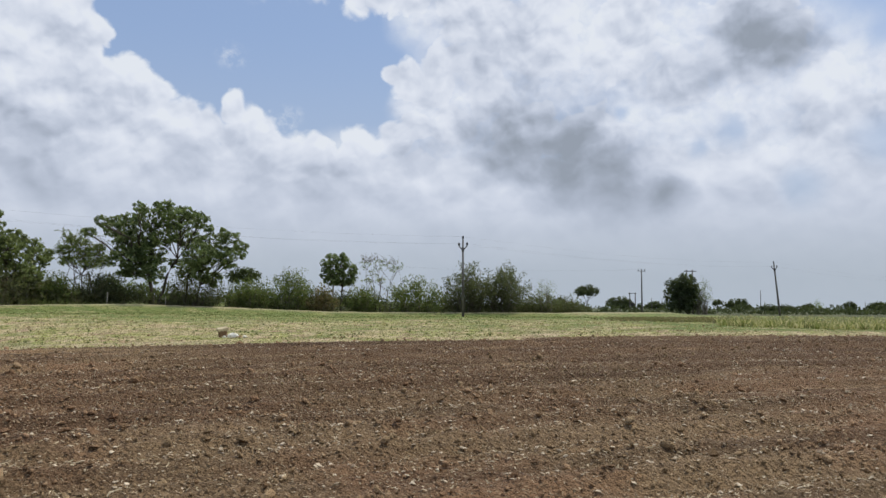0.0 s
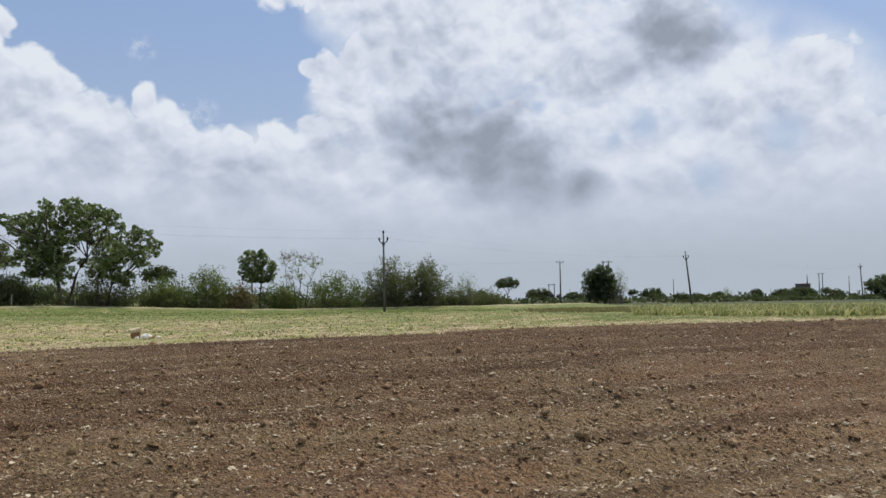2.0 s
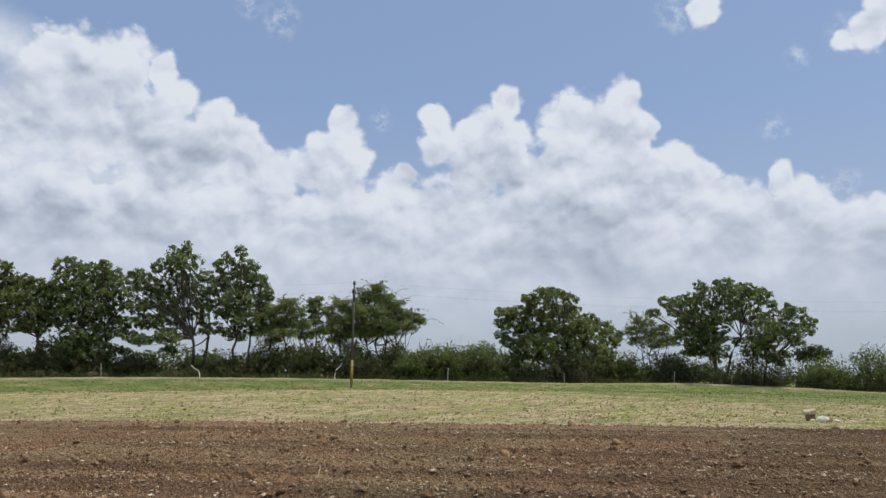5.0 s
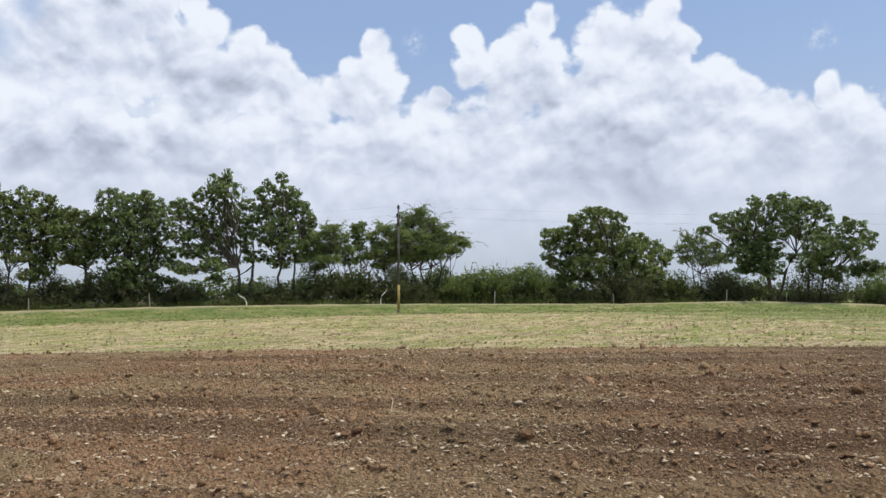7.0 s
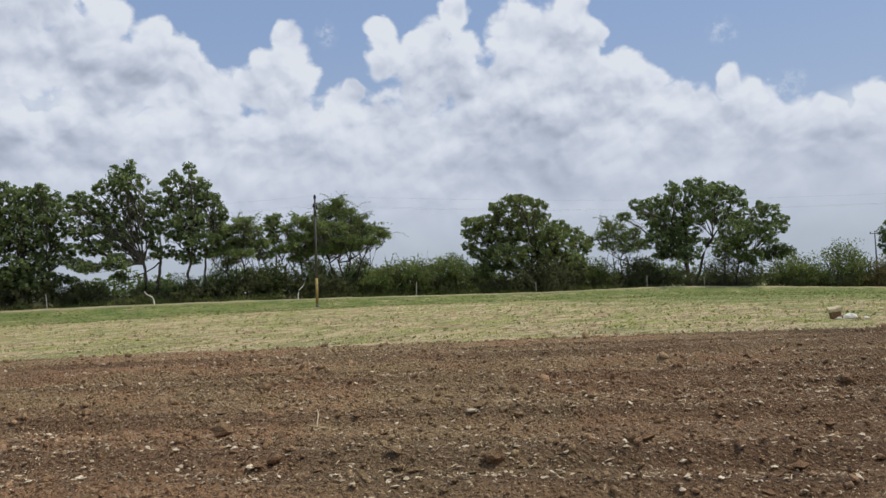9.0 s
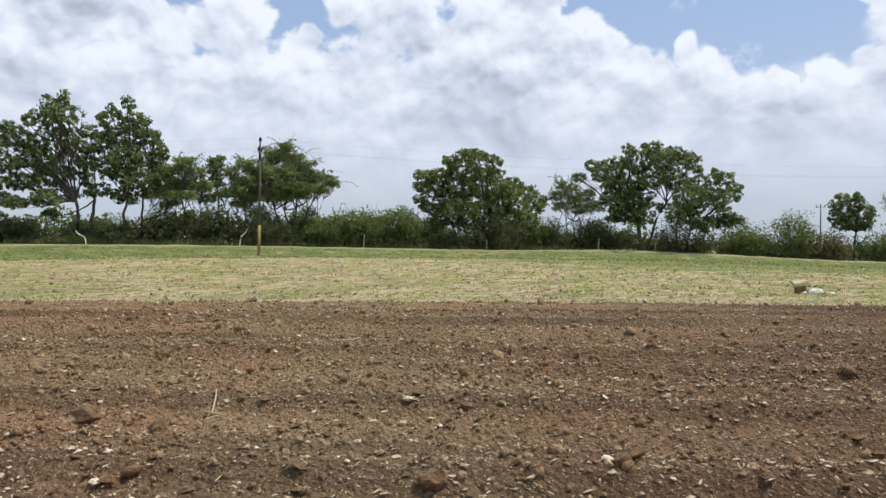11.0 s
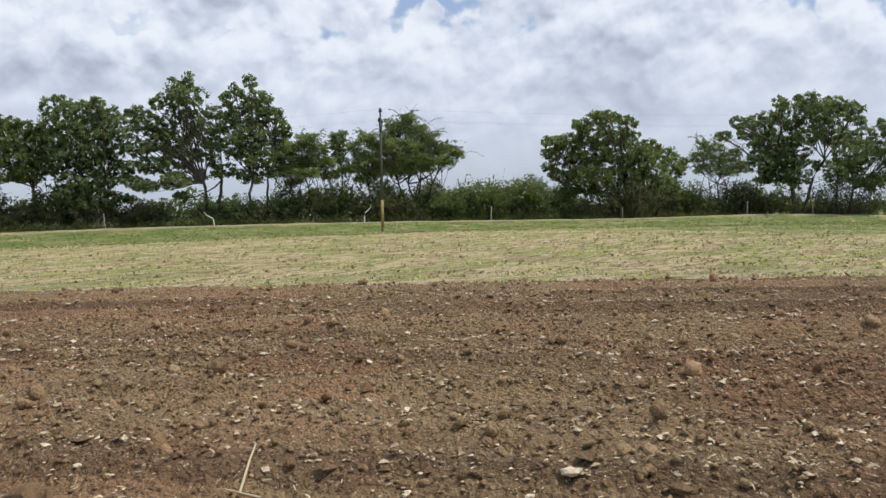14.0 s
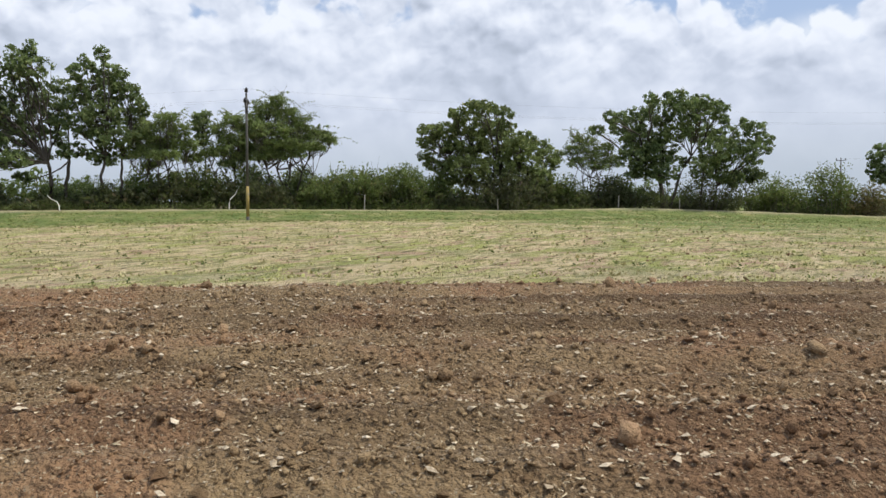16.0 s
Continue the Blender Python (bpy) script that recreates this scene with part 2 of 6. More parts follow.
def mixed(nt, fac, a, b, blend="MIX"):
    n = nt.nodes.new("ShaderNodeMix")
    n.data_type, n.blend_type = "RGBA", blend
    for slot, v in ((0, fac), (6, a), (7, b)):
        if hasattr(v, "is_output"):
            nt.links.new(v, n.inputs[slot])
        else:
            n.inputs[slot].default_value = (*v, 1) if isinstance(v, tuple) and len(v) == 3 else v
    return n.outputs[2]


def grain(nt, scale, detail=6.0, rough=0.6, lo=0.3, hi=0.7, where="Object", stretch=None):
    tc = nt.nodes.new("ShaderNodeTexCoord")
    n = nt.nodes.new("ShaderNodeTexNoise")
    n.inputs["Scale"].default_value, n.inputs["Detail"].default_value, n.inputs["Roughness"].default_value = scale, detail, rough
    src = tc.outputs[where]
    if stretch:
        mp = nt.nodes.new("ShaderNodeMapping")
        mp.inputs["Scale"].default_value = stretch
        nt.links.new(src, mp.inputs[0])
        src = mp.outputs[0]
    nt.links.new(src, n.inputs["Vector"])
    r = nt.nodes.new("ShaderNodeMapRange")
    r.interpolation_type = "SMOOTHSTEP"
    r.inputs["From Min"].default_value, r.inputs["From Max"].default_value = lo, hi
    nt.links.new(n.outputs["Fac"], r.inputs["Value"])
    return r.outputs["Result"]


def attribute(nt, name):
    n = nt.nodes.new("ShaderNodeAttribute")
    n.attribute_name = name
    return n.outputs["Fac"]


def island(nt):
    return nt.nodes.new("ShaderNodeNewGeometry").outputs["Random Per Island"]


def bumped(nt, bsdf, height, strength, distance):
    b = nt.nodes.new("ShaderNodeBump")
    b.inputs["Strength"].default_value, b.inputs["Distance"].default_value = strength, distance
    nt.links.new(height, b.inputs["Height"])
    nt.links.new(b.outputs[0], bsdf.inputs["Normal"])


def lanes_of(nt, across, along, lo, hi):
    """Streaks that follow the furrows."""
    x = nt.nodes.new("ShaderNodeMath")
    x.operation = "MULTIPLY"
    nt.links.new(attribute(nt, "lane"), x.inputs[0])
    x.inputs[1].default_value = 40.0 * across
    tc = nt.nodes.new("ShaderNodeSeparateXYZ")
    nt.links.new(nt.nodes.new("ShaderNodeTexCoord").outputs["Object"], tc.inputs[0])
    y = nt.nodes.new("ShaderNodeMath")
    y.operation = "MULTIPLY"
    nt.links.new(tc.outputs[0], y.inputs[0])
    y.inputs[1].default_value = along
    c = nt.nodes.new("ShaderNodeCombineXYZ")
    nt.links.new(x.outputs[0], c.inputs[0]), nt.links.new(y.outputs[0], c.inputs[1])
    n = nt.nodes.new("ShaderNodeTexNoise")
    n.inputs["Scale"].default_value, n.inputs["Detail"].default_value, n.inputs["Roughness"].default_value = 1.0, 5.0, 0.6
    nt.links.new(c.outputs[0], n.inputs["Vector"])
    r = nt.nodes.new("ShaderNodeMapRange")
    r.interpolation_type = "SMOOTHSTEP"
    r.inputs["From Min"].default_value, r.inputs["From Max"].default_value = lo, hi
    nt.links.new(n.outputs["Fac"], r.inputs["Value"])
    return r.outputs["Result"]


def soil_patches(nt):
    """Greyer and redder stretches of the field, a few metres wide."""
    return mixed(nt, grain(nt, 0.24, 4, 0.6, 0.43, 0.57), (0.410, 0.282, 0.144), (0.425, 0.246, 0.128))


def soil_colour(nt):
    # soil colour deepens towards +x and in a band near the far edge
    c = mixed(nt, attribute(nt, "umber"), soil_patches(nt), (0.178, 0.103, 0.053))
    c = mixed(nt, grain(nt, 0.9, 5, 0.65, 0.50, 0.78), c, mixed(nt, 0.5, c, (0.13, 0.075, 0.038)))
    # dark streaks along the rows put furrow shade into the colour
    c = mixed(nt, lanes_of(nt, 0.9, 0.08, 0.47, 0.57), c, mixed(nt, 0.32, c, (0.12, 0.068, 0.035)))
    c = mixed(nt, lanes_of(nt, 1.9, 0.06, 0.50, 0.60), c, mixed(nt, 0.42, c, (0.075, 0.043, 0.022)))
    c = mixed(nt, lanes_of(nt, 2.6, 0.22, 0.53, 0.66), c, mixed(nt, 0.5, c, (0.40, 0.27, 0.145)))
    # dark specks: shade of pits between crumbs, put into the colour
    c = mixed(nt, grain(nt, 9.0, 3, 0.6, 0.54, 0.70), c, mixed(nt, 0.5, c, (0.08, 0.044, 0.022)))
    c = mixed(nt, grain(nt, 30.0, 3, 0.55, 0.55, 0.66), c, mixed(nt, 0.7, c, (0.05, 0.028, 0.014)))
    c = mixed(nt, grain(nt, 19.0, 3, 0.6, 0.58, 0.68), c, mixed(nt, 0.6, c, (0.46, 0.33, 0.19)))
    return mixed(nt, grain(nt, 42.0, 2, 0.5, 0.63, 0.69), c, (0.52, 0.40, 0.25))


def crumbly(nt, bsdf, scale, distance):
    """Relief of packed crumbs over finer grain."""
    cells = nt.nodes.new("ShaderNodeTexVoronoi")
    cells.inputs["Scale"].default_value, cells.inputs["Detail"].default_value = scale, 1.5
    tc = nt.nodes.new("ShaderNodeTexCoord")
    nt.links.new(tc.outputs["Object"], cells.inputs["Vector"])
    add = nt.nodes.new("ShaderNodeMath")
    add.operation = "SUBTRACT"
    nt.links.new(grain(nt, scale * 1.6, 4, 0.65, 0.2, 0.8), add.inputs[0])
    nt.links.new(cells.outputs["Distance"], add.inputs[1])
    bumped(nt, bsdf, add.outputs[0], 1.0, distance)


MAT = {}
m, nt, bs = material("soil", 0.95)
nt.links.new(soil_colour(nt), bs.inputs["Base Color"])
crumbly(nt, bs, 17.0, 0.055)
MAT["soil"] = m

m, nt, bs = material("clod_soil", 0.95)
c = soil_patches(nt)
c = mixed(nt, island(nt), mixed(nt, 0.55, c, (0.10, 0.058, 0.03)), mixed(nt, 0.25, c, (0.52, 0.39, 0.23)))
c = mixed(nt, grain(nt, 34, 3, 0.5, 0.54, 0.70), c, mixed(nt, 0.6, c, (0.07, 0.04, 0.02)))
nt.links.new(c, bs.inputs["Base Color"])
bumped(nt, bs, grain(nt, 36, 4, 0.65, 0.25, 0.75), 1.0, 0.016)
MAT["clod"] = m

m, nt, bs = material("dark_clod_soil", 0.95)
c = mixed(nt, 0.45, soil_patches(nt), (0.10, 0.057, 0.03))
c = mixed(nt, grain(nt, 22, 6, 0.65, 0.40, 0.7), c, mixed(nt, 0.5, c, (0.07, 0.04, 0.02)))
nt.links.new(c, bs.inputs["Base Color"])
bumped(nt, bs, grain(nt, 45, 6, 0.7, 0.2, 0.8), 0.9, 0.02)
MAT["dark_clod"] = m

m, nt, bs = material("pale_stone", 0.85)
c = mixed(nt, island(nt), (0.36, 0.275, 0.175), (0.74, 0.62, 0.44))
c = mixed(nt, grain(nt, 30, 5, 0.65, 0.42, 0.72), c, mixed(nt, 0.7, c, (0.15, 0.10, 0.06)))
nt.links.new(c, bs.inputs["Base Color"])
bumped(nt, bs, grain(nt, 70, 5, 0.6, 0.2, 0.8), 0.4, 0.008)
MAT["stone"] = m

m, nt, bs = material("dry_straw", 0.8)
nt.links.new(mixed(nt, island(nt), (0.30, 0.235, 0.135), (0.62, 0.51, 0.33)), bs.inputs["Base Color"])
MAT["straw"] = m

m, nt, bs = material("meadow", 0.95)
dry = mixed(nt, grain(nt, 0.45, 4, 0.6, 0.42, 0.58, stretch=(1, 0.5, 1)), (0.62, 0.49, 0.265), (0.42, 0.42, 0.13))
dry = mixed(nt, grain(nt, 1.1, 4, 0.55, 0.50, 0.62, stretch=(1, 0.4, 1)), dry, (0.50, 0.335, 0.21))
dry = mixed(nt, grain(nt, 2.6, 4, 0.6, 0.50, 0.59, stretch=(1, 0.3, 1)), dry, (0.68, 0.55, 0.32))
dry = mixed(nt, grain(nt, 3.9, 4, 0.6, 0.52, 0.61, stretch=(1, 0.3, 1)), dry, (0.27, 0.25, 0.09))
dry = mixed(nt, grain(nt, 7.0, 2, 0.5, 0.62, 0.70, stretch=(1, 0.4, 1)), dry, (0.13, 0.10, 0.05))
green = mixed(nt, grain(nt, 0.8, 5, 0.65, 0.35, 0.7), (0.15, 0.215, 0.052), (0.28, 0.30, 0.09))
green = mixed(nt, grain(nt, 4.0, 6, 0.7, 0.5, 0.72), green, (0.10, 0.13, 0.04))
mask = nt.nodes.new("ShaderNodeMath")
mask.operation, mask.use_clamp = "ADD", True
jit = nt.nodes.new("ShaderNodeMath")
jit.operation = "MULTIPLY_ADD"
nt.links.new(grain(nt, 0.35, 5, 0.65, 0.3, 0.7), jit.inputs[0])
jit.inputs[1].default_value, jit.inputs[2].default_value = 1.1, -0.55
nt.links.new(attribute(nt, "green"), mask.inputs[0]), nt.links.new(jit.outputs[0], mask.inputs[1])
c = mixed(nt, mask.outputs[0], dry, green)
c = mixed(nt, attribute(nt, "sand"), c, mixed(nt, grain(nt, 1.5, 5, 0.6, 0.35, 0.7), (0.66, 0.53, 0.37), (0.50, 0.41, 0.25)))
bare = mixed(nt, grain(nt, 0.9, 5, 0.65, 0.45, 0.75), (0.19, 0.135, 0.088), (0.11, 0.08, 0.055))
c = mixed(nt, attribute(nt, "soil"), c, bare)
c = mixed(nt, attribute(nt, "distant"), c, mixed(nt, grain(nt, 0.02, 4, 0.6, 0.4, 0.6), (0.085, 0.10, 0.048), (0.12, 0.125, 0.062)))
nt.links.new(c, bs.inputs["Base Color"])
bumped(nt, bs, grain(nt, 11, 6, 0.7, 0.2, 0.8, stretch=(1, 0.5, 1)), 1.0, 0.10)
MAT["meadow"] = m


def leaf_material(name, dark, light, odd, odd_share=0.05, rough=0.55):
    m, nt, bs = material(name, rough)
    bs.inputs["Specular IOR Level"].default_value = 0.15
    r = island(nt)
    c = mixed(nt, r, dark, light)
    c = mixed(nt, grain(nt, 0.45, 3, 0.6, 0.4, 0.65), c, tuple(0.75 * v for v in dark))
    # tuft-sized dark blotches: shade within the foliage put into the colour
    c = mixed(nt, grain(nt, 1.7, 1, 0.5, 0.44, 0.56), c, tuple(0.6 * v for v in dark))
    pick = nt.nodes.new("ShaderNodeMath")
    pick.operation = "GREATER_THAN"
    wrap = nt.nodes.new("ShaderNodeMath")
    wrap.operation = "FRACT"
    mul = nt.nodes.new("ShaderNodeMath")
    mul.operation = "MULTIPLY"
    nt.links.new(r, mul.inputs[0])
    mul.inputs[1].default_value = 37.7
    nt.links.new(mul.outputs[0], wrap.inputs[0])
    nt.links.new(wrap.outputs[0], pick.inputs[0])
    pick.inputs[1].default_value = 1.0 - odd_share
    c = mixed(nt, pick.outputs[0], c, odd)
    nt.links.new(c, bs.inputs["Base Color"])
    tr = nt.nodes.new("ShaderNodeBsdfTranslucent")
    nt.links.new(mixed(nt, 0.5, c, (0.24, 0.30, 0.08)), tr.inputs[0])
    mx = nt.nodes.new("ShaderNodeMixShader")
    mx.inputs[0].default_value = 0.45
    out = nt.nodes["Material Output"]
    nt.links.new(bs.outputs[0], mx.inputs[1]), nt.links.new(tr.outputs[0], mx.inputs[2]), nt.links.new(mx.outputs[0], out.inputs[0])
    return m


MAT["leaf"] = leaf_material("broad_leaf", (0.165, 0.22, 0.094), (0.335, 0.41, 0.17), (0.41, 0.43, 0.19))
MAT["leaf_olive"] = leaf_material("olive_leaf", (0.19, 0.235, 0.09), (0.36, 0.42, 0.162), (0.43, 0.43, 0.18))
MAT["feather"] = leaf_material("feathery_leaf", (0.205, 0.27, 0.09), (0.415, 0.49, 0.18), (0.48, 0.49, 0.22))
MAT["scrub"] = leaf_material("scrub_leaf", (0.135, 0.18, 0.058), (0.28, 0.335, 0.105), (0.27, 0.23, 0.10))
# undergrowth leaves are toned dark to carry the shade beneath the crowns
MAT["under"] = leaf_material("shade_toned_leaf", (0.088, 0.094, 0.052), (0.18, 0.185, 0.092), (0.13, 0.095, 0.055), 0.08)
MAT["rust"] = leaf_material("dried_leaf", (0.17, 0.12, 0.06), (0.32, 0.22, 0.12), (0.20, 0.19, 0.08), 0.2)
MAT["far_leaf"] = leaf_material("distant_leaf", (0.040, 0.056, 0.034), (0.070, 0.085, 0.050), (0.09, 0.10, 0.06))
MAT["grass"] = leaf_material("grass_blade", (0.43, 0.41, 0.13), (0.68, 0.57, 0.27), (0.72, 0.60, 0.33), 0.3, 0.7)
MAT["green_grass"] = leaf_material("green_grass_blade", (0.13, 0.18, 0.045), (0.25, 0.28, 0.08), (0.38, 0.34, 0.15), 0.2, 0.7)
m, nt, bs = material("dry_grass_blade", 0.85)
c = mixed(nt, island(nt), (0.31, 0.295, 0.11), (0.70, 0.585, 0.33))
nt.links.new(mixed(nt, grain(nt, 0.5, 3, 0.5, 0.45, 0.62), c, (0.42, 0.42, 0.14)), bs.inputs["Base Color"])
MAT["dry_blade"] = m
MAT["thicket"] = leaf_material("thicket_leaf", (0.092, 0.10, 0.058), (0.185, 0.188, 0.098), (0.21, 0.17, 0.10))
MAT["crop"] = leaf_material("crop_leaf", (0.27, 0.29, 0.09), (0.50, 0.46, 0.19), (0.66, 0.57, 0.30), 0.35, 0.7)
MAT["flower"] = leaf_material("pale_plume", (0.38, 0.36, 0.20), (0.60, 0.56, 0.36), (0.50, 0.44, 0.22), 0.2, 0.8)

m, nt, bs = material("bark", 0.9)
c = mixed(nt, grain(nt, 9, 6, 0.7, 0.35, 0.7, stretch=(1, 1, 0.2)), (0.055, 0.045, 0.036), (0.13, 0.11, 0.088))
nt.links.new(c, bs.inputs["Base Color"])
bumped(nt, bs, grain(nt, 14, 6, 0.7, 0.2, 0.8, stretch=(1, 1, 0.2)), 0.8, 0.03)
MAT["bark"] = m

m, nt, bs = material("pale_twig", 0.9)
nt.links.new(mixed(nt, island(nt), (0.10, 0.085, 0.065), (0.22, 0.195, 0.155)), bs.inputs["Base Color"])
MAT["twig"] = m

m, nt, bs = material("bleached_wood", 0.85)
c = mixed(nt, grain(nt, 18, 5, 0.6, 0.4, 0.7, stretch=(1, 1, 0.15)), (0.42, 0.385, 0.33), (0.26, 0.23, 0.185))
nt.links.new(c, bs.inputs["Base Color"])
MAT["post"] = m

m, nt, bs = material("weathered_concrete", 0.85)
c = mixed(nt, grain(nt, 3, 6, 0.65, 0.35, 0.7, stretch=(1, 1, 0.3)), (0.135, 0.125, 0.11), (0.07, 0.065, 0.06))
nt.links.new(c, bs.inputs["Base Color"])
bumped(nt, bs, grain(nt, 40, 5, 0.6, 0.2, 0.8), 0.4, 0.005)
MAT["concrete"] = m

m, nt, bs = material("worn_yellow_paint", 0.6)
c = mixed(nt, grain(nt, 6, 6, 0.65, 0.52, 0.66), (0.32, 0.235, 0.075), (0.19, 0.165, 0.11))
nt.links.new(c, bs.inputs["Base Color"])
MAT["yellow"] = m

m, nt, bs = material("dark_steel", 0.55)
c = mixed(nt, grain(nt, 12, 5, 0.6, 0.4, 0.7), (0.045, 0.045, 0.048), (0.085, 0.07, 0.06))
nt.links.new(c, bs.inputs["Base Color"])
bs.inputs["Metallic"].default_value = 0.4
MAT["steel"] = m

m, nt, bs = material("brown_porcelain", 0.3)
c = mixed(nt, grain(nt, 15, 3, 0.5, 0.4, 0.7), (0.018, 0.014, 0.012), (0.035, 0.024, 0.02))
nt.links.new(c, bs.inputs["Base Color"])
MAT["porcelain"] = m

m, nt, bs = material("whitewashed_stone", 0.85)
c = mixed(nt, grain(nt, 6, 6, 0.65, 0.5, 0.75), (0.82, 0.79, 0.69), (0.55, 0.49, 0.38))
nt.links.new(c, bs.inputs["Base Color"])
bumped(nt, bs, grain(nt, 25, 5, 0.6, 0.2, 0.8), 0.4, 0.01)
MAT["white"] = m

m, nt, bs = material("brown_stone", 0.9)
c = mixed(nt, grain(nt, 7, 5, 0.6, 0.4, 0.68), (0.58, 0.49, 0.31), (0.36, 0.28, 0.17))
nt.links.new(c, bs.inputs["Base Color"])
bumped(nt, bs, grain(nt, 22, 5, 0.6, 0.2, 0.8), 0.6, 0.015)
MAT["brownstone"] = m

m, nt, bs = material("grey_plaster", 0.9)
c = mixed(nt, grain(nt, 1.2, 6, 0.65, 0.4, 0.7), (0.11, 0.105, 0.10), (0.075, 0.07, 0.068))
nt.links.new(c, bs.inputs["Base Color"])
MAT["plaster"] = m


# ---- builders ----
rng = np.random.default_rng(7)


def mesh_from(name, verts, faces, mat, smooth=False):
    """A mesh from arrays; all faces have the same number of corners."""
    verts, faces = np.asarray(verts, np.float32), np.asarray(faces, np.int32)
    me = bpy.data.meshes.new(name)
    n, k = faces.shape
    me.vertices.add(len(verts)), me.loops.add(n * k), me.polygons.add(n)
    me.vertices.foreach_set("co", verts.ravel())
    me.loops.foreach_set("vertex_index", faces.ravel())
    me.polygons.foreach_set("loop_start", np.arange(0, n * k, k, dtype=np.int32))
    me.polygons.foreach_set("loop_total", np.full(n, k, np.int32))
    me.polygons.foreach_set("use_smooth", np.full(n, smooth, bool))
    me.materials.append(mat)
    me.update(calc_edges=True)
    return me


def joined(pieces):
    verts, faces, at = [], [], 0
    for v, f in pieces:
        verts.append(v), faces.append(f + at)
        at += len(v)
    return np.concatenate(verts), np.concatenate(faces)


def part(name, pieces, mat, parent, label="", smooth=False):
    v, f = joined(pieces)
    ob = new(name, mesh_from(name, v, f, mat, smooth))
    ob.parent = parent
    return tagged(ob, label)


def stuff_part(ob):
    """Twigs past counting stay joined in one part."""
    return tagged(ob, kind="stuff")


def thing(name, where, label, category, group="", kind=""):
    ob = new(name)
    ob.empty_display_size = 0.3
    ob.location = where
    return tagged(ob, label, category, group, kind)


def tube(points, radii, sides=6):
    """A tapered tube along points."""
    points = np.asarray(points, float)
    n = len(points)
    tang = np.gradient(points, axis=0)
    tang /= np.linalg.norm(tang, axis=1)[:, None] + 1e-9
    ref = np.where(np.abs(tang[:, 2:3]) > 0.9, [[1.0, 0, 0]], [[0, 0, 1.0]])
    a = np.cross(tang, ref)
    a /= np.linalg.norm(a, axis=1)[:, None] + 1e-9
    b = np.cross(tang, a)
    ang = np.linspace(0, 2 * np.pi, sides, endpoint=False)
    ring = a[:, None] * np.cos(ang)[None, :, None] + b[:, None] * np.sin(ang)[None, :, None]
    v = (points[:, None] + ring * np.asarray(radii, float)[:, None, None]).reshape(-1, 3)
    i, j = np.meshgrid(np.arange(n - 1), np.arange(sides), indexing="ij")
    k = (j + 1) % sides
    f = np.stack([i * sides + j, i * sides + k, (i + 1) * sides + k, (i + 1) * sides + j], -1).reshape(-1, 4)
    return v, f


def branch(a, b, r0, r1, sag=0.12, steps=5, sides=6, gen=rng):
    a, b = np.asarray(a, float), np.asarray(b, float)
    t = np.linspace(0, 1, steps)[:, None]
    span = np.linalg.norm(b - a)
    bow = gen.normal(0, sag * span, 3)
    p = a + (b - a) * t + bow * np.sin(np.pi * t) * 0.6 + gen.normal(0, 0.02 * span, (steps, 3)) * np.sin(np.pi * t)
    return tube(p, r0 + (r1 - r0) * t[:, 0], sides), p


def leaves(centres, spread, per, size, gen=rng, slim=0.45, droop=0.3, flat=0.0):
    """Pointed leaves (quads) strewn round each centre."""
    centres = np.asarray(centres, float)
    n = len(centres) * per
    c = np.repeat(centres, per, 0)
    s = np.repeat(np.broadcast_to(spread, len(centres)), per)[:, None]
    off = gen.normal(0, 1, (n, 3))
    off /= np.linalg.norm(off, axis=1)[:, None]
    c = c + off * s * gen.random((n, 1)) ** 0.5
    way = off + gen.normal(0, 0.7, (n, 3)) + [0, 0, -droop]
    way[:, 2] *= 1 - flat
    way /= np.linalg.norm(way, axis=1)[:, None]
    side = np.cross(way, gen.normal(0, 1, (n, 3)))
    side /= np.linalg.norm(side, axis=1)[:, None] + 1e-9
    l = (size * gen.uniform(0.6, 1.4, n))[:, None]
    v = np.stack([c - way * l / 2, c + side * l * slim / 2 + way * l * 0.05, c + way * l / 2, c - side * l * slim / 2 + way * l * 0.05], 1).reshape(-1, 3)
    return v, np.arange(n * 4).reshape(-1, 4)




def lump(gen, rough=0.25):
    """A rough lump of 20 faces about one unit across."""
    g = (1 + 5 ** 0.5) / 2
    v = np.array([(-1, g, 0), (1, g, 0), (-1, -g, 0), (1, -g, 0), (0, -1, g), (0, 1, g), (0, -1, -g), (0, 1, -g), (g, 0, -1), (g, 0, 1), (-g, 0, -1), (-g, 0, 1)], float)
    v *= 0.5 / np.linalg.norm(v[0])
    v *= gen.uniform(1 - rough, 1 + rough, (12, 1))
    f = np.array([(0, 11, 5), (0, 5, 1), (0, 1, 7), (0, 7, 10), (0, 10, 11), (1, 5, 9), (5, 11, 4), (11, 10, 2), (10, 7, 6), (7, 1, 8), (3, 9, 4), (3, 4, 2), (3, 2, 6), (3, 6, 8), (3, 8, 9), (4, 9, 5), (2, 4, 11), (6, 2, 10), (8, 6, 7), (9, 8, 1)])
    return v, f


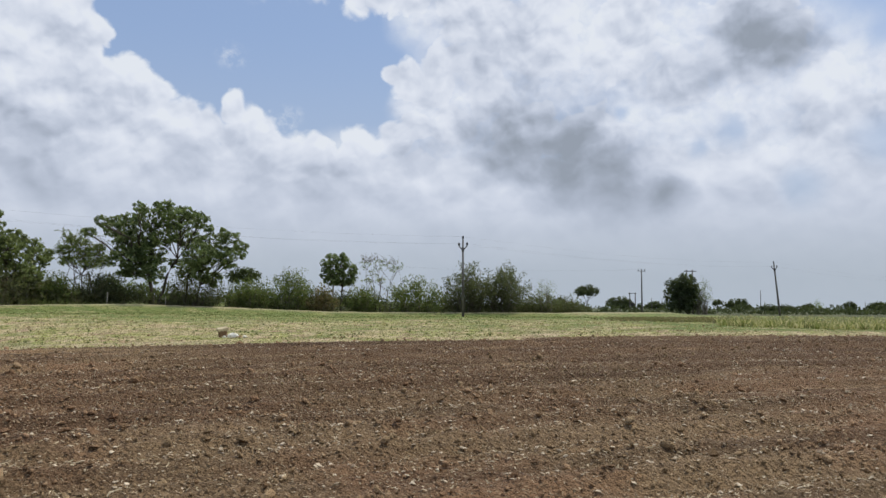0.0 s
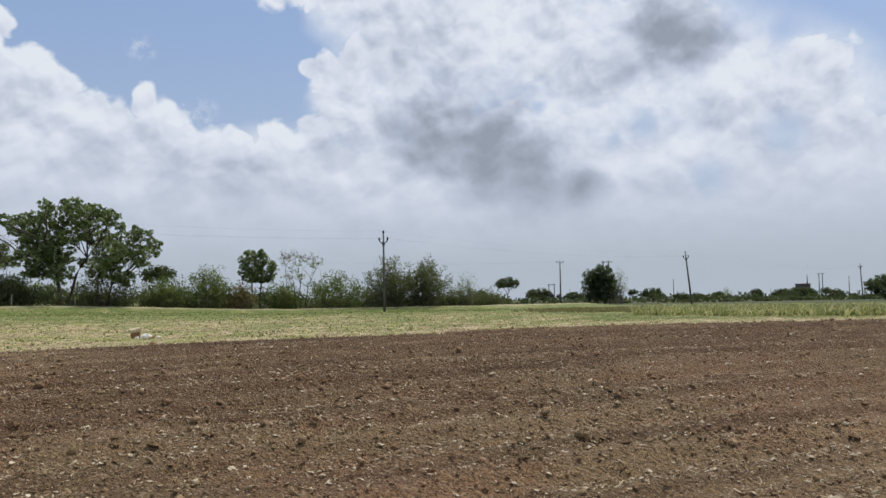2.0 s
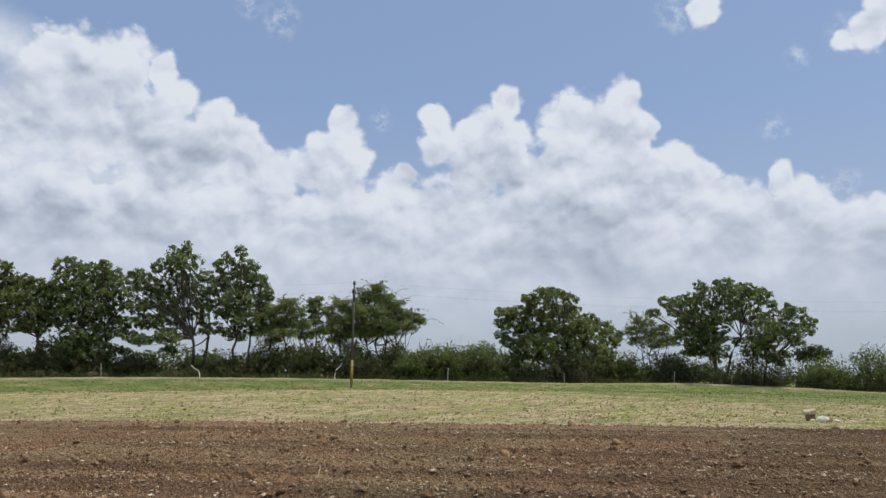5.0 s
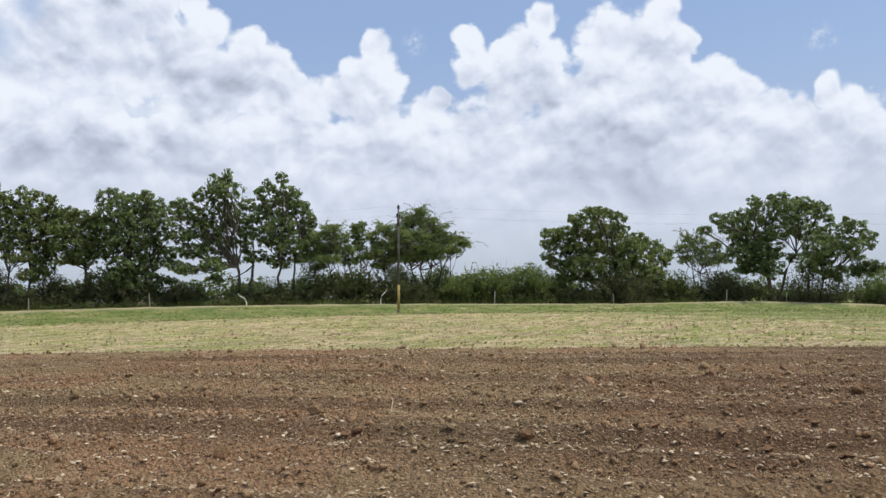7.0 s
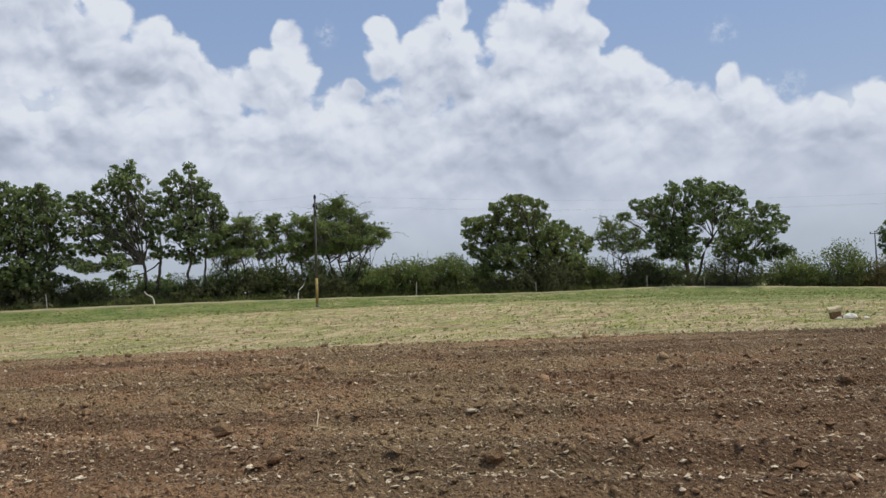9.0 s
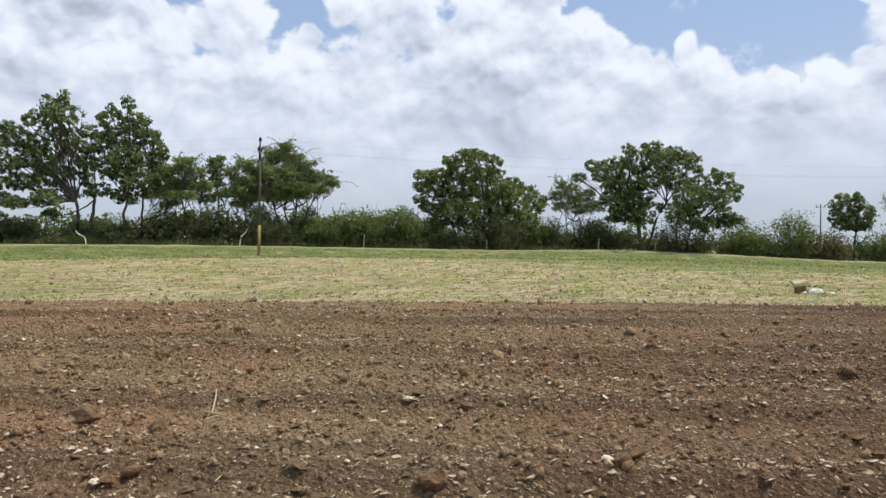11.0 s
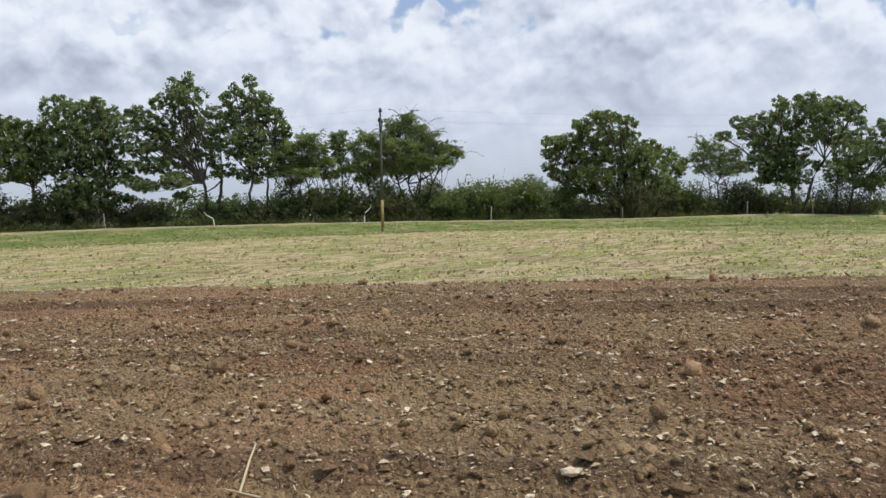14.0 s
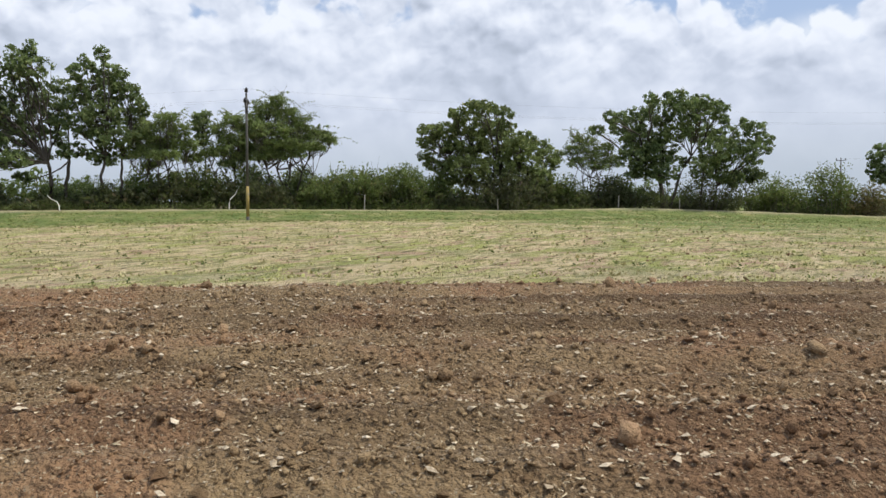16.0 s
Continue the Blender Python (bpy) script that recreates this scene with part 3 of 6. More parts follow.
def crumbs(xyz, sizes, gen, squash=0.65):
    """Many angular eight-faced crumbs as one pair of arrays."""
    n = len(xyz)
    v0 = np.array([(1, 0, 0), (0, 1, 0), (-1, 0, 0), (0, -1, 0), (0.2, 0, 0.8), (0, 0, -1)], float) * 0.5
    f0 = np.array([(0, 1, 4), (1, 2, 4), (2, 3, 4), (3, 0, 4), (1, 0, 5), (2, 1, 5), (3, 2, 5), (0, 3, 5)])
    v = v0[None] * gen.uniform(0.7, 1.3, (n, 6, 1)) + gen.normal(0, 0.09, (n, 6, 3))
    v = v * [1.1, 1.1, squash] * np.asarray(sizes)[:, None, None]
    a = gen.uniform(0, 2 * np.pi, n)
    ca, sa = np.cos(a)[:, None], np.sin(a)[:, None]
    x, y = v[..., 0] * ca - v[..., 1] * sa, v[..., 0] * sa + v[..., 1] * ca
    v = np.stack([x, y, v[..., 2] + x * gen.normal(0, 0.25, (n, 1))], -1) + np.asarray(xyz)[:, None]
    return v.reshape(-1, 3), (f0[None] + 6 * np.arange(n)[:, None, None]).reshape(-1, 3)


def lumps(xyz, sizes, gen, squash=0.6, rough=0.28):
    """Many lumps as one pair of arrays."""
    n = len(xyz)
    v0, f0 = lump(gen, 0.0)
    v = np.repeat(v0[None], n, 0) * gen.uniform(1 - rough, 1 + rough, (n, 12, 1))
    v *= (gen.uniform(0.7, 1.3, (n, 1, 3)) * [1, 1, squash]) * np.asarray(sizes)[:, None, None]
    a = gen.uniform(0, 2 * np.pi, n)
    ca, sa = np.cos(a)[:, None], np.sin(a)[:, None]
    x = v[..., 0] * ca - v[..., 1] * sa
    y = v[..., 0] * sa + v[..., 1] * ca
    tilt = gen.normal(0, 0.35, (n, 1))
    z = v[..., 2] + x * tilt
    v = np.stack([x, y, z], -1) + np.asarray(xyz)[:, None]
    f = (f0[None] + 12 * np.arange(n)[:, None, None]).reshape(-1, 3)
    return v.reshape(-1, 3), f


# ---- lie of the land ----
def smooth(lo, hi, x):
    t = np.clip((x - lo) / (hi - lo), 0, 1)
    return t * t * (3 - 2 * t)


def ramp_up(x, soft=4.0):
    return soft * np.logaddexp(0, np.clip(x / soft, -40, 4000))


def edge_of_field(x):
    """y of the far edge of the ploughed field."""
    return np.interp(x, [-60, -24, -18, -13.6, -9, -5.6, -2, 2.2, 3.6, 8, 20, 40], [-17, 13.8, 18.2, 21.0, 23.1, 24.2, 25.6, 27.2, 29.4, 30.5, 31.9, 32.6])


BUND = np.array([(-120, -32.0), (-75, 18), (-47.2, 48.7), (-28, 70), (-18, 78), (-6, 82), (8, 84), (16, 90), (30, 110)])


def past_bund(x, y):
    """Metres beyond (+) or before (-) the low bank along the trees."""
    best, sign = np.full(np.shape(x), 1e9), np.zeros(np.shape(x))
    for (ax, ay), (bx, by) in zip(BUND[:-1], BUND[1:]):
        dx, dy = bx - ax, by - ay
        t = np.clip(((x - ax) * dx + (y - ay) * dy) / (dx * dx + dy * dy), 0, 1)
        d = np.hypot(x - ax - t * dx, y - ay - t * dy)
        s = np.sign(dx * (y - ay) - dy * (x - ax))
        sign = np.where(d < best, s, sign)
        best = np.minimum(best, d)
    return best * sign


def land(x, y):
    x, y = np.asarray(x, float), np.asarray(y, float)
    rise = np.minimum(0.029 * ramp_up(-x - 17), 1.5 + 0 * x) * smooth(12, 52, y + 0.35 * np.maximum(-x - 45, 0))
    fall = 0.0135 * ramp_up(y - 42, 6) * smooth(-30, -5, x)
    fall = fall + 0.012 * ramp_up(np.hypot(x, y) - 130, 20) * smooth(5, -30, x)
    fall = fall + 0.007 * ramp_up(x, 3)
    r = np.hypot(x, y)
    fall = fall + 0.2 * smooth(45, 72, y) * smooth(-30, -8, x) + (0.4 * smooth(95, 150, r) + 0.003 * ramp_up(r - 300, 40)) * smooth(-30, -5, x)
    d = past_bund(x, y)
    bank = (0.10 + 0.26 * smooth(-36, -24, x)) * np.exp(-((d + 1.0) / 1.3) ** 2) * (r < 160) - 0.22 * np.exp(-((d + 9.0) / 5.0) ** 2) * smooth(-18, -28, x) * (r < 160)
    return rise - fall + bank


def on_land(x, y, dz=0.0):
    return (float(x), float(y), float(land(np.array([x]), np.array([y]))[0]) + dz)


def wave(x, y, gen, scales, amps, dirs=14):
    """A sum of slanted sine waves: an even roughness with no grid."""
    z = np.zeros_like(x)
    for s, a in zip(scales, amps):
        for _ in range(dirs):
            ang, ph = gen.uniform(0, 2 * np.pi), gen.uniform(0, 2 * np.pi)
            k = 2 * np.pi / (s * gen.uniform(0.7, 1.4))
            z += a / dirs ** 0.5 * np.sin(k * (x * np.cos(ang) + y * np.sin(ang)) + ph)
    return z


def spaced(*spans):
    out = [np.array([spans[0][0]])]
    for a, b, step in spans:
        out.append(np.linspace(a, b, max(2, int(round((b - a) / step)) + 1))[1:])
    return np.concatenate(out)


def sheet(name, xs, ys, height, mat, masks, smooth_shade=True):
    X, Y = np.meshgrid(xs, ys, indexing="ij")
    Z = height(X, Y)
    n, m = X.shape
    i, j = np.meshgrid(np.arange(n - 1), np.arange(m - 1), indexing="ij")
    f = np.stack([i * m + j, (i + 1) * m + j, (i + 1) * m + j + 1, i * m + j + 1], -1).reshape(-1, 4)
    me = mesh_from(name, np.stack([X, Y, Z], -1).reshape(-1, 3), f, mat, smooth_shade)
    for key, fn in masks.items():
        at = me.attributes.new(key, "FLOAT", "POINT")
        at.data.foreach_set("value", np.clip(fn(X, Y), 0, 1).astype(np.float32).ravel())
    return new(name, me)


def in_field(x, y):
    return edge_of_field(x) - y


LANE_X = np.linspace(-70, 50, 241)
LANE_Y = np.convolve(np.pad(edge_of_field(LANE_X), 15, mode="edge"), np.ones(31) / 31, mode="valid")


def across_rows(x, y):
    """Metres across the furrows, which run along a smoothed edge of the field."""
    return (np.interp(x, LANE_X, LANE_Y) - y) * 0.78


gen = np.random.default_rng(3)


def ground_height(x, y):
    z = land(x, y) + wave(x, y, np.random.default_rng(5), (3.0, 1.1), (0.02, 0.012)) * (np.hypot(x, y) < 120)
    return z - 0.32 * smooth(0.0, 0.8, in_field(x, y)) * smooth(45, 40, np.abs(x)) * smooth(-32, -28, y)


ground = sheet(
    "ground",
    spaced((-3000, -300, 150), (-300, -120, 10), (-120, -60, 2), (-60, 30, 0.8), (30, 120, 2), (120, 300, 10), (300, 3000, 150)),
    spaced((-2000, -200, 150), (-200, -40, 10), (-40, 8, 1.2), (8, 95, 0.65), (95, 160, 2), (160, 400, 12), (400, 4000, 180)),
    ground_height,
    MAT["meadow"],
    {
        "green": lambda x, y: np.maximum(smooth(0, 9, past_bund(x, y) + 17 + 20 * smooth(-35, -5, x)), np.maximum(smooth(6, 12, x), 0.5 * smooth(-14, 4, x)) * smooth(1, 7, -in_field(x, y))),
        "sand": lambda x, y: np.exp(-((past_bund(x, y) + 0.9) / 0.75) ** 2) * 0.8 + 0.25 * np.exp(-((in_field(x, y) + 1.2) / 1.3) ** 2) * np.clip(0.8 + wave(x, y, np.random.default_rng(9), (3.0, 1.2), (0.6, 0.4), 8), 0, 1.5),
        "distant": lambda x, y: smooth(95, 150, np.hypot(x, y)),
        "soil": lambda x, y: smooth(0.6, 1.2, in_field(x, y)) + smooth(0.3, 2.0, past_bund(x, y)) * 0.9 * (past_bund(x, y) < 12),
    },
)
tagged(ground, "dry grass meadow with green strip running to the horizon", "ground", kind="structure")


def tilth(x, y):
    """Height of the ploughed soil."""
    r = np.random.default_rng(11)
    v = across_rows(x, y)
    lanes = 0.065 * np.sin(2 * np.pi * v / 2.1 + 0.8 * np.sin(x * 0.13)) + 0.048 * np.sin(2 * np.pi * v / 0.62 + 1.5 * np.sin(x * 0.21 + y * 0.1))
    ph = v / 2.1 + 0.12 * np.sin(x * 0.13)
    groove = np.exp(-(((ph - np.round(ph)) * 2.1 + 0.05 * np.sin(x * 2.3 + y)) / 0.15) ** 2)
    lanes = lanes - 0.09 * groove * np.clip(0.6 + 0.5 * np.sin(x * 0.35 + 3 * np.round(ph)), 0, 1)
    rough = wave(x, y, r, (0.9, 0.42, 0.26), (0.013, 0.012, 0.013), 12)
    rough = rough + 0.9 * np.abs(wave(x, y, r, (0.30,), (0.022,), 12))
    edge = smooth(0.0, 2.5, in_field(x, y))
    ridge = 0.07 * np.exp(-((in_field(x, y) - 0.45) / 0.5) ** 2) * smooth(4, -6, x)
    return land(x, y) - 0.025 + ridge + (lanes + rough) * (0.35 + 0.65 * edge) - 0.20 * (1 - smooth(-0.45, 0.05, in_field(x, y) + 0.32 * wave(x, y, r, (1.4, 0.6), (0.5, 0.4), 8)))


field = sheet(
    "ploughed_field",
    spaced((-44, -27, 0.4), (-27, -18, 0.18), (-18, 4, 0.10), (4, 17, 0.17), (17, 44, 0.35)),
    spaced((-30, 2, 0.6), (2, 5, 0.10), (5, 18, 0.08), (18, 33, 0.13)),
    tilth,
    MAT["soil"],
    {"lane": lambda x, y: across_rows(x, y) / 40, "umber": lambda x, y: np.maximum(0.95 * smooth(-10.5, -4, x) * (0.45 + 0.55 * smooth(19, 10, in_field(x, y))), 0.5 * smooth(1.0, 2.0, in_field(x, y)) * smooth(9, 5, in_field(x, y)) * smooth(-16, -8, x))},
)
tagged(field, "brown ploughed soil, cloddy, with shallow furrows", "soil", kind="structure")


def strew(n, xlo, xhi, ylo, yhi, gen, keep=None):
    x, y = gen.uniform(xlo, xhi, n), gen.uniform(ylo, yhi, n)
    ok = keep(x, y) if keep else np.ones(n, bool)
    return x[ok], y[ok]


def stuff(name, pieces, mat, label, category, smooth_shade=False):
    v, f = joined(pieces)
    return tagged(new(name, mesh_from(name, v, f, mat, smooth_shade)), label, category, kind="stuff")


# clods: many near the walk, fewer beyond
inside = lambda x, y: in_field(x, y) > 0.05


def row_wave(x, y):
    v = across_rows(x, y)
    return np.sin(2 * np.pi * v / 0.62 + 1.5 * np.sin(x * 0.21 + y * 0.1)) * 0.6 + np.sin(2 * np.pi * v / 1.7 + np.sin(x * 0.17)) * 0.4


def band(x, y):
    """0 to 1: stretches along the rows where chips and straw lie thick."""
    v = across_rows(x, y) + 0.25 * np.sin(x * 0.31) + 0.12 * np.sin(x * 1.1 + y)
    w = np.sin(v * 2 * np.pi / 0.93 + 0.7 * np.sin(x * 0.23)) + 0.9 * np.sin(v * 2 * np.pi / 1.47 + 1.3) + 0.8 * np.sin(v * 2 * np.pi / 2.6 + np.sin(x * 0.12))
    return smooth(-1.1, 1.4, w + 0.8 * wave(x, y, np.random.default_rng(19), (2.2, 0.8), (0.6, 0.5), 8))


# fewer clods towards +x, where the soil colour is deeper
clod_share = lambda x: 1.0 - 0.45 * smooth(-9, -3, x)
on_crest = lambda x, y: inside(x, y) & (gen.random(len(x)) < (0.55 + 0.6 * row_wave(x, y)) * clod_share(x))
in_band = lambda x, y: inside(x, y) & (gen.random(len(x)) < 0.30 + 0.55 * band(x, y))
in_furrow = lambda x, y: inside(x, y) & (gen.random(len(x)) < 0.55 - 0.45 * row_wave(x, y))
x1, y1 = strew(17000, -18, 5, 4, 19, gen, on_crest)
x2, y2 = strew(20000, -32, 26, 8, 32, gen, on_crest)
x3, y3 = strew(24000, -30, 26, 8, 32, gen, lambda x, y: (in_field(x, y) > -0.15) & (in_field(x, y) < 0.5))
cx, cy = np.r_[x1, x2, x3], np.r_[y1, y2, y3]
cs = 0.022 + 0.045 * gen.random(len(cx)) ** 2.5 + (gen.random(len(cx)) < 0.035) * gen.uniform(0.02, 0.075, len(cx))
cs[len(x1):] *= 1.3
stuff("soil_clods", [lumps(np.c_[cx, cy, tilth(cx, cy) + cs * 0.24], cs, gen, 0.88, 0.36)], MAT["clod"], "small brown clods strewn over the ploughed soil", "clods", True)
x1, y1 = strew(50000, -17, 4, 4.5, 15.5, gen, on_crest)
cs = 0.012 + 0.024 * gen.random(len(x1)) ** 2
stuff("soil_crumbs", [crumbs(np.c_[x1, y1, tilth(x1, y1) + cs * 0.32], cs * 1.2, gen, 0.9)], MAT["clod"], "loose brown crumbs of tilled soil", "crumbs", True)
x1, y1 = strew(9000, -18, 5, 4, 18, gen, in_furrow)
x2, y2 = strew(16000, -32, 26, 8, 32, gen, in_furrow)
cx, cy = np.r_[x1, x2], np.r_[y1, y2]
cs = 0.02 + 0.035 * gen.random(len(cx)) ** 3
cs[len(x1):] *= 1.9
stuff("moist_crumbs", [crumbs(np.c_[cx, cy, tilth(cx, cy) + cs * 0.2], cs * 1.2, gen, 0.75)], MAT["dark_clod"], "dark moist crumbs turned up by the plough", "crumbs")
x1, y1 = strew(34000, -18, 6, 4, 19, gen, in_band)
x2, y2 = strew(46000, -32, 26, 5, 32, gen, in_band)
cx, cy = np.r_[x1, x2], np.r_[y1, y2]
cs = 0.013 + 0.036 * gen.random(len(cx)) ** 4
cs[len(x1):] *= np.interp(np.hypot(cx[len(x1):] + 6, cy[len(x1):] - 7), [4, 14], [0.8, 1.5])
stuff("pale_stones", [crumbs(np.c_[cx, cy, tilth(cx, cy) + cs * 0.3], cs * 1.2, gen, 0.6)], MAT["stone"], "pale flat pebbles lying on the ploughed soil", "pebbles")


def straws(x, y, z, lo, hi, wide, gen):
    n = len(x)
    a, up, l = gen.uniform(0, 2 * np.pi, n), np.abs(gen.normal(0, 0.25, n)), gen.uniform(lo, hi, n)
    way = np.c_[np.cos(a) * np.cos(up), np.sin(a) * np.cos(up), np.sin(up)] * l[:, None]
    side = np.c_[-np.sin(a), np.cos(a), gen.normal(0, 0.5, n)] * wide
    base = np.c_[x, y, z + 0.012]
    bend = gen.normal(0, 0.12, (n, 3)) * l[:, None]
    v = np.stack([base - side, base + side, base + way * 0.5 + bend + side, base + way * 0.5 + bend - side, base + way + side * 0.5, base + way - side * 0.5], 1).reshape(-1, 3)
    k = 6 * np.arange(n)[:, None]
    return v, np.concatenate([k + [0, 1, 2, 3], k + [3, 2, 4, 5]])


x1, y1 = strew(90000, -18, 12, 4, 20, gen, in_band)
stuff("straw_bits", [straws(x1, y1, tilth(x1, y1), 0.010, 0.055, 0.0042, gen)], MAT["straw"], "dry straw stalks and root bits on the soil", "straw")

# the larger clods and stones, one by one
big = np.random.default_rng(21)


SHAPES = {}


def lump_mesh(name, size, mat, squash, seed):
    """A rough rounded lump of 80 faces; a few shapes serve all lumps of a kind."""
    key = (name, round(size, 2), mat.name, squash, seed)
    if key in SHAPES:
        return SHAPES[key]
    own = np.random.default_rng(seed * 97 + int(size * 1000))
    v, f = lump(own, 0.2)
    bm = bmesh.new()
    vs = [bm.verts.new(p) for p in v]
    for t in f:
        bm.faces.new([vs[q] for q in t])
    bmesh.ops.subdivide_edges(bm, edges=bm.edges[:], cuts=1, use_grid_fill=True, smooth=0.35)
    for q in bm.verts:
        p = q.co * (1 + 0.34 * noise.noise(q.co * 3.4 + Vector((seed * 3.7, size * 9, 1.3))))
        q.co = Vector((p.x, p.y * 0.82, p.z * squash)) * size
    me = bpy.data.meshes.new(name)
    bm.to_mesh(me)
    bm.free()
    me.materials.append(mat)
    SHAPES[key] = me
    return me


def single_lump(name, x, y, size, mat, label, category, group, squash):
    ob = new(name, lump_mesh(name, round(size, 2), mat, squash, int(big.integers(0, 5))))
    ob.location = (x, y, float(tilth(np.array([x]), np.array([y]))[0]) + size * squash * 0.25)
    ob.rotation_euler = (big.normal(0, 0.15), big.normal(0, 0.15), big.uniform(0, 6.28))
    return tagged(ob, label, category, group)


for x, y, s in [(-10.19, 9.17, 0.24), (-9.53, 9.29, 0.17), (-6.86, 8.92, 0.2), (-6.0, 9.56, 0.12), (-5.2, 14.59, 0.2), (-16.9, 18.1, 0.2), (-8.66, 6.68, 0.2), (-12.04, 11.5, 0.18), (-9.33, 13.74, 0.13), (-12.37, 13.81, 0.14), (-8.21, 12.26, 0.15)]:
    single_lump("soil_clod", x, y, s, MAT["dark_clod"], "large dark moist clod on the ploughed soil", "clod", "large clods", 0.8)
x1, y1 = strew(260, -17, 5, 5.5, 18, big, inside)
for x, y in zip(x1[:180], y1[:180]):
    single_lump("soil_clod", x, y, 0.05 + 0.06 * big.random() ** 2, MAT["dark_clod"], "fist-sized brown clod on the ploughed soil", "clod", "large clods", 0.75)
x1, y1 = strew(150, -17, 6, 5.5, 18, big, inside)
for x, y in zip(x1[:90], y1[:90]):
    single_lump("stone", x, y, 0.04 + 0.04 * big.random() ** 2, MAT["stone"], "pale buff flat stone on the ploughed soil", "stone", "loose stones", 0.45)


for x, y, s in [(-10.79, 9.19, 0.2), (-10.03, 11.61, 0.12), (-8.26, 10.81, 0.22), (-8.9, 10.35, 0.13), (-10.86, 10.93, 0.15), (-10.74, 11.56, 0.24), (-12.3, 14.16, 0.15), (-8.99, 16.36, 0.16), (-10.36, 14.01, 0.1), (-10.08, 15.63, 0.12), (-7.99, 10.74, 0.13), (-6.23, 9.99, 0.16), (-2.73, 7.62, 0.12), (-1.68, 8.75, 0.11), (-4.32, 11.18, 0.1), (-1.18, 11.29, 0.1)]:
    single_lump("stone", x, y, s * 0.55, MAT["stone"], "broad pale buff stone lying flat on the soil", "stone", "loose stones", 0.4)


def dry_stalk(points, thick):
    """A bent dry stalk lying on the soil."""
    foot = points[0]
    base = np.array([*foot, float(tilth(np.array([foot[0]]), np.array([foot[1]]))[0])])
    ob = thing("dry_stalk", tuple(base), "long bent dry straw-coloured stalk on the soil", "stalk", "dry stalks")
    way = []
    for k, (x, y) in enumerate(points):
        z = float(tilth(np.array([x]), np.array([y]))[0]) + 0.02 + 0.03 * math.sin(math.pi * k / (len(points) - 1))
        way.append(np.array([x, y, z]) - base)
    part("stem", [tube(way, np.linspace(thick, thick * 0.4, len(way)), 6)], MAT["straw"], ob, "", True)


dry_stalk([(-9.61, 9.91), (-9.72, 10.06), (-9.9, 10.24), (-10.07, 10.35)], 0.008)
dry_stalk([(-9.34, 9.59), (-9.3, 9.66), (-9.19, 9.69)], 0.009)
dry_stalk([(-9.5, 9.95), (-9.66, 9.86), (-9.78, 9.9)], 0.006)


# ---- meadow grass ----
def tufts(x, y, z, tall, blades, gen, wide=0.012):
    n = len(x) * blades
    px, py, pz = (np.repeat(q, blades) for q in (x, y, z))
    t = np.repeat(np.broadcast_to(tall, len(x)), blades) * gen.uniform(0.5, 1.2, n)
    a = gen.uniform(0, 2 * np.pi, n)
    lean = gen.uniform(0.2, 1.5, n)
    base = np.c_[px + gen.normal(0, 0.04, n), py + gen.normal(0, 0.04, n), pz - 0.01]
    tip = base + np.c_[np.cos(a) * lean * t, np.sin(a) * lean * t, t]
    side = np.c_[-np.sin(a), np.cos(a), np.zeros(n)] * (wide * gen.uniform(0.7, 1.5, n))[:, None]
    mid = (base + tip) / 2 + np.c_[np.zeros(n), np.zeros(n), t * 0.12]
    v = np.stack([base - side, base + side, mid + side * 0.8, tip, mid - side * 0.8], 1).reshape(-1, 3)
    k = 5 * np.arange(n)[:, None]
    return v, np.concatenate([k + [0, 1, 2, 4], k + [4, 2, 3, 3]])[:, :4]


def tufts_ok(v_f):
    v, f = v_f
    q = f[f[:, 2] != f[:, 3]]
    t = f[f[:, 2] == f[:, 3]][:, :3]
    return v, np.concatenate([q[:, [0, 1, 2]], q[:, [0, 2, 3]], t])


gg = np.random.default_rng(31)
dry_zone = lambda x, y: (in_field(x, y) < -0.1) & (past_bund(x, y) < -8)
x1, y1 = strew(27000, -52, 22, 12, 62, gg, dry_zone)
stuff("dry_grass", [tufts_ok(tufts(x1, y1, land(x1, y1), gg.uniform(0.025, 0.065, len(x1)), 3, gg, 0.017))], MAT["dry_blade"], "short dry yellow-green grass of the meadow", "grass")
near_edge = lambda x, y: (in_field(x, y) < 0.05) & (in_field(x, y) > -6) & (gg.random(len(x)) < np.exp(in_field(x, y) / 2.5))
x1, y1 = strew(52000, -32, 12, 8, 38, gg, near_edge)
stuff("edge_grass", [tufts_ok(tufts(x1, y1, land(x1, y1), gg.uniform(0.015, 0.045, len(x1)), 3, gg, 0.013))], MAT["dry_blade"], "dry straw-coloured grass along the plough edge", "grass")
green_zone = lambda x, y: (past_bund(x, y) < -2.0) & (past_bund(x, y) > -15) & (in_field(x, y) < -1)
x1, y1 = strew(32000, -70, 14, 20, 84, gg, green_zone)
stuff("green_grass", [tufts_ok(tufts(x1, y1, land(x1, y1), 0.055, 3, gg, 0.022)), tufts_ok(tufts(x1[::3], y1[::3], land(x1[::3], y1[::3]), 0.075, 3, gg, 0.016))], MAT["green_grass"], "fresh green grass along the low bank", "grass")
x1, y1 = strew(900, -48, 6, 14, 60, gg, dry_zone)
stuff("weeds", [leaves(np.c_[x1, y1, land(x1, y1) + 0.03], 0.07, 10, 0.06, gg, 0.5, 0.0)], MAT["scrub"], "low green weeds dotted in the dry grass", "weeds")
clumped = lambda x, y: (in_field(x, y) < -0.1) & (past_bund(x, y) < -3) & (gg.random(len(x)) < smooth(-0.4, 1.6, wave(x, y, np.random.default_rng(23), (5.0, 1.6, 0.6), (0.6, 0.5, 0.5), 8)))
x1, y1 = strew(13000, -48, 14, 13, 66, gg, clumped)
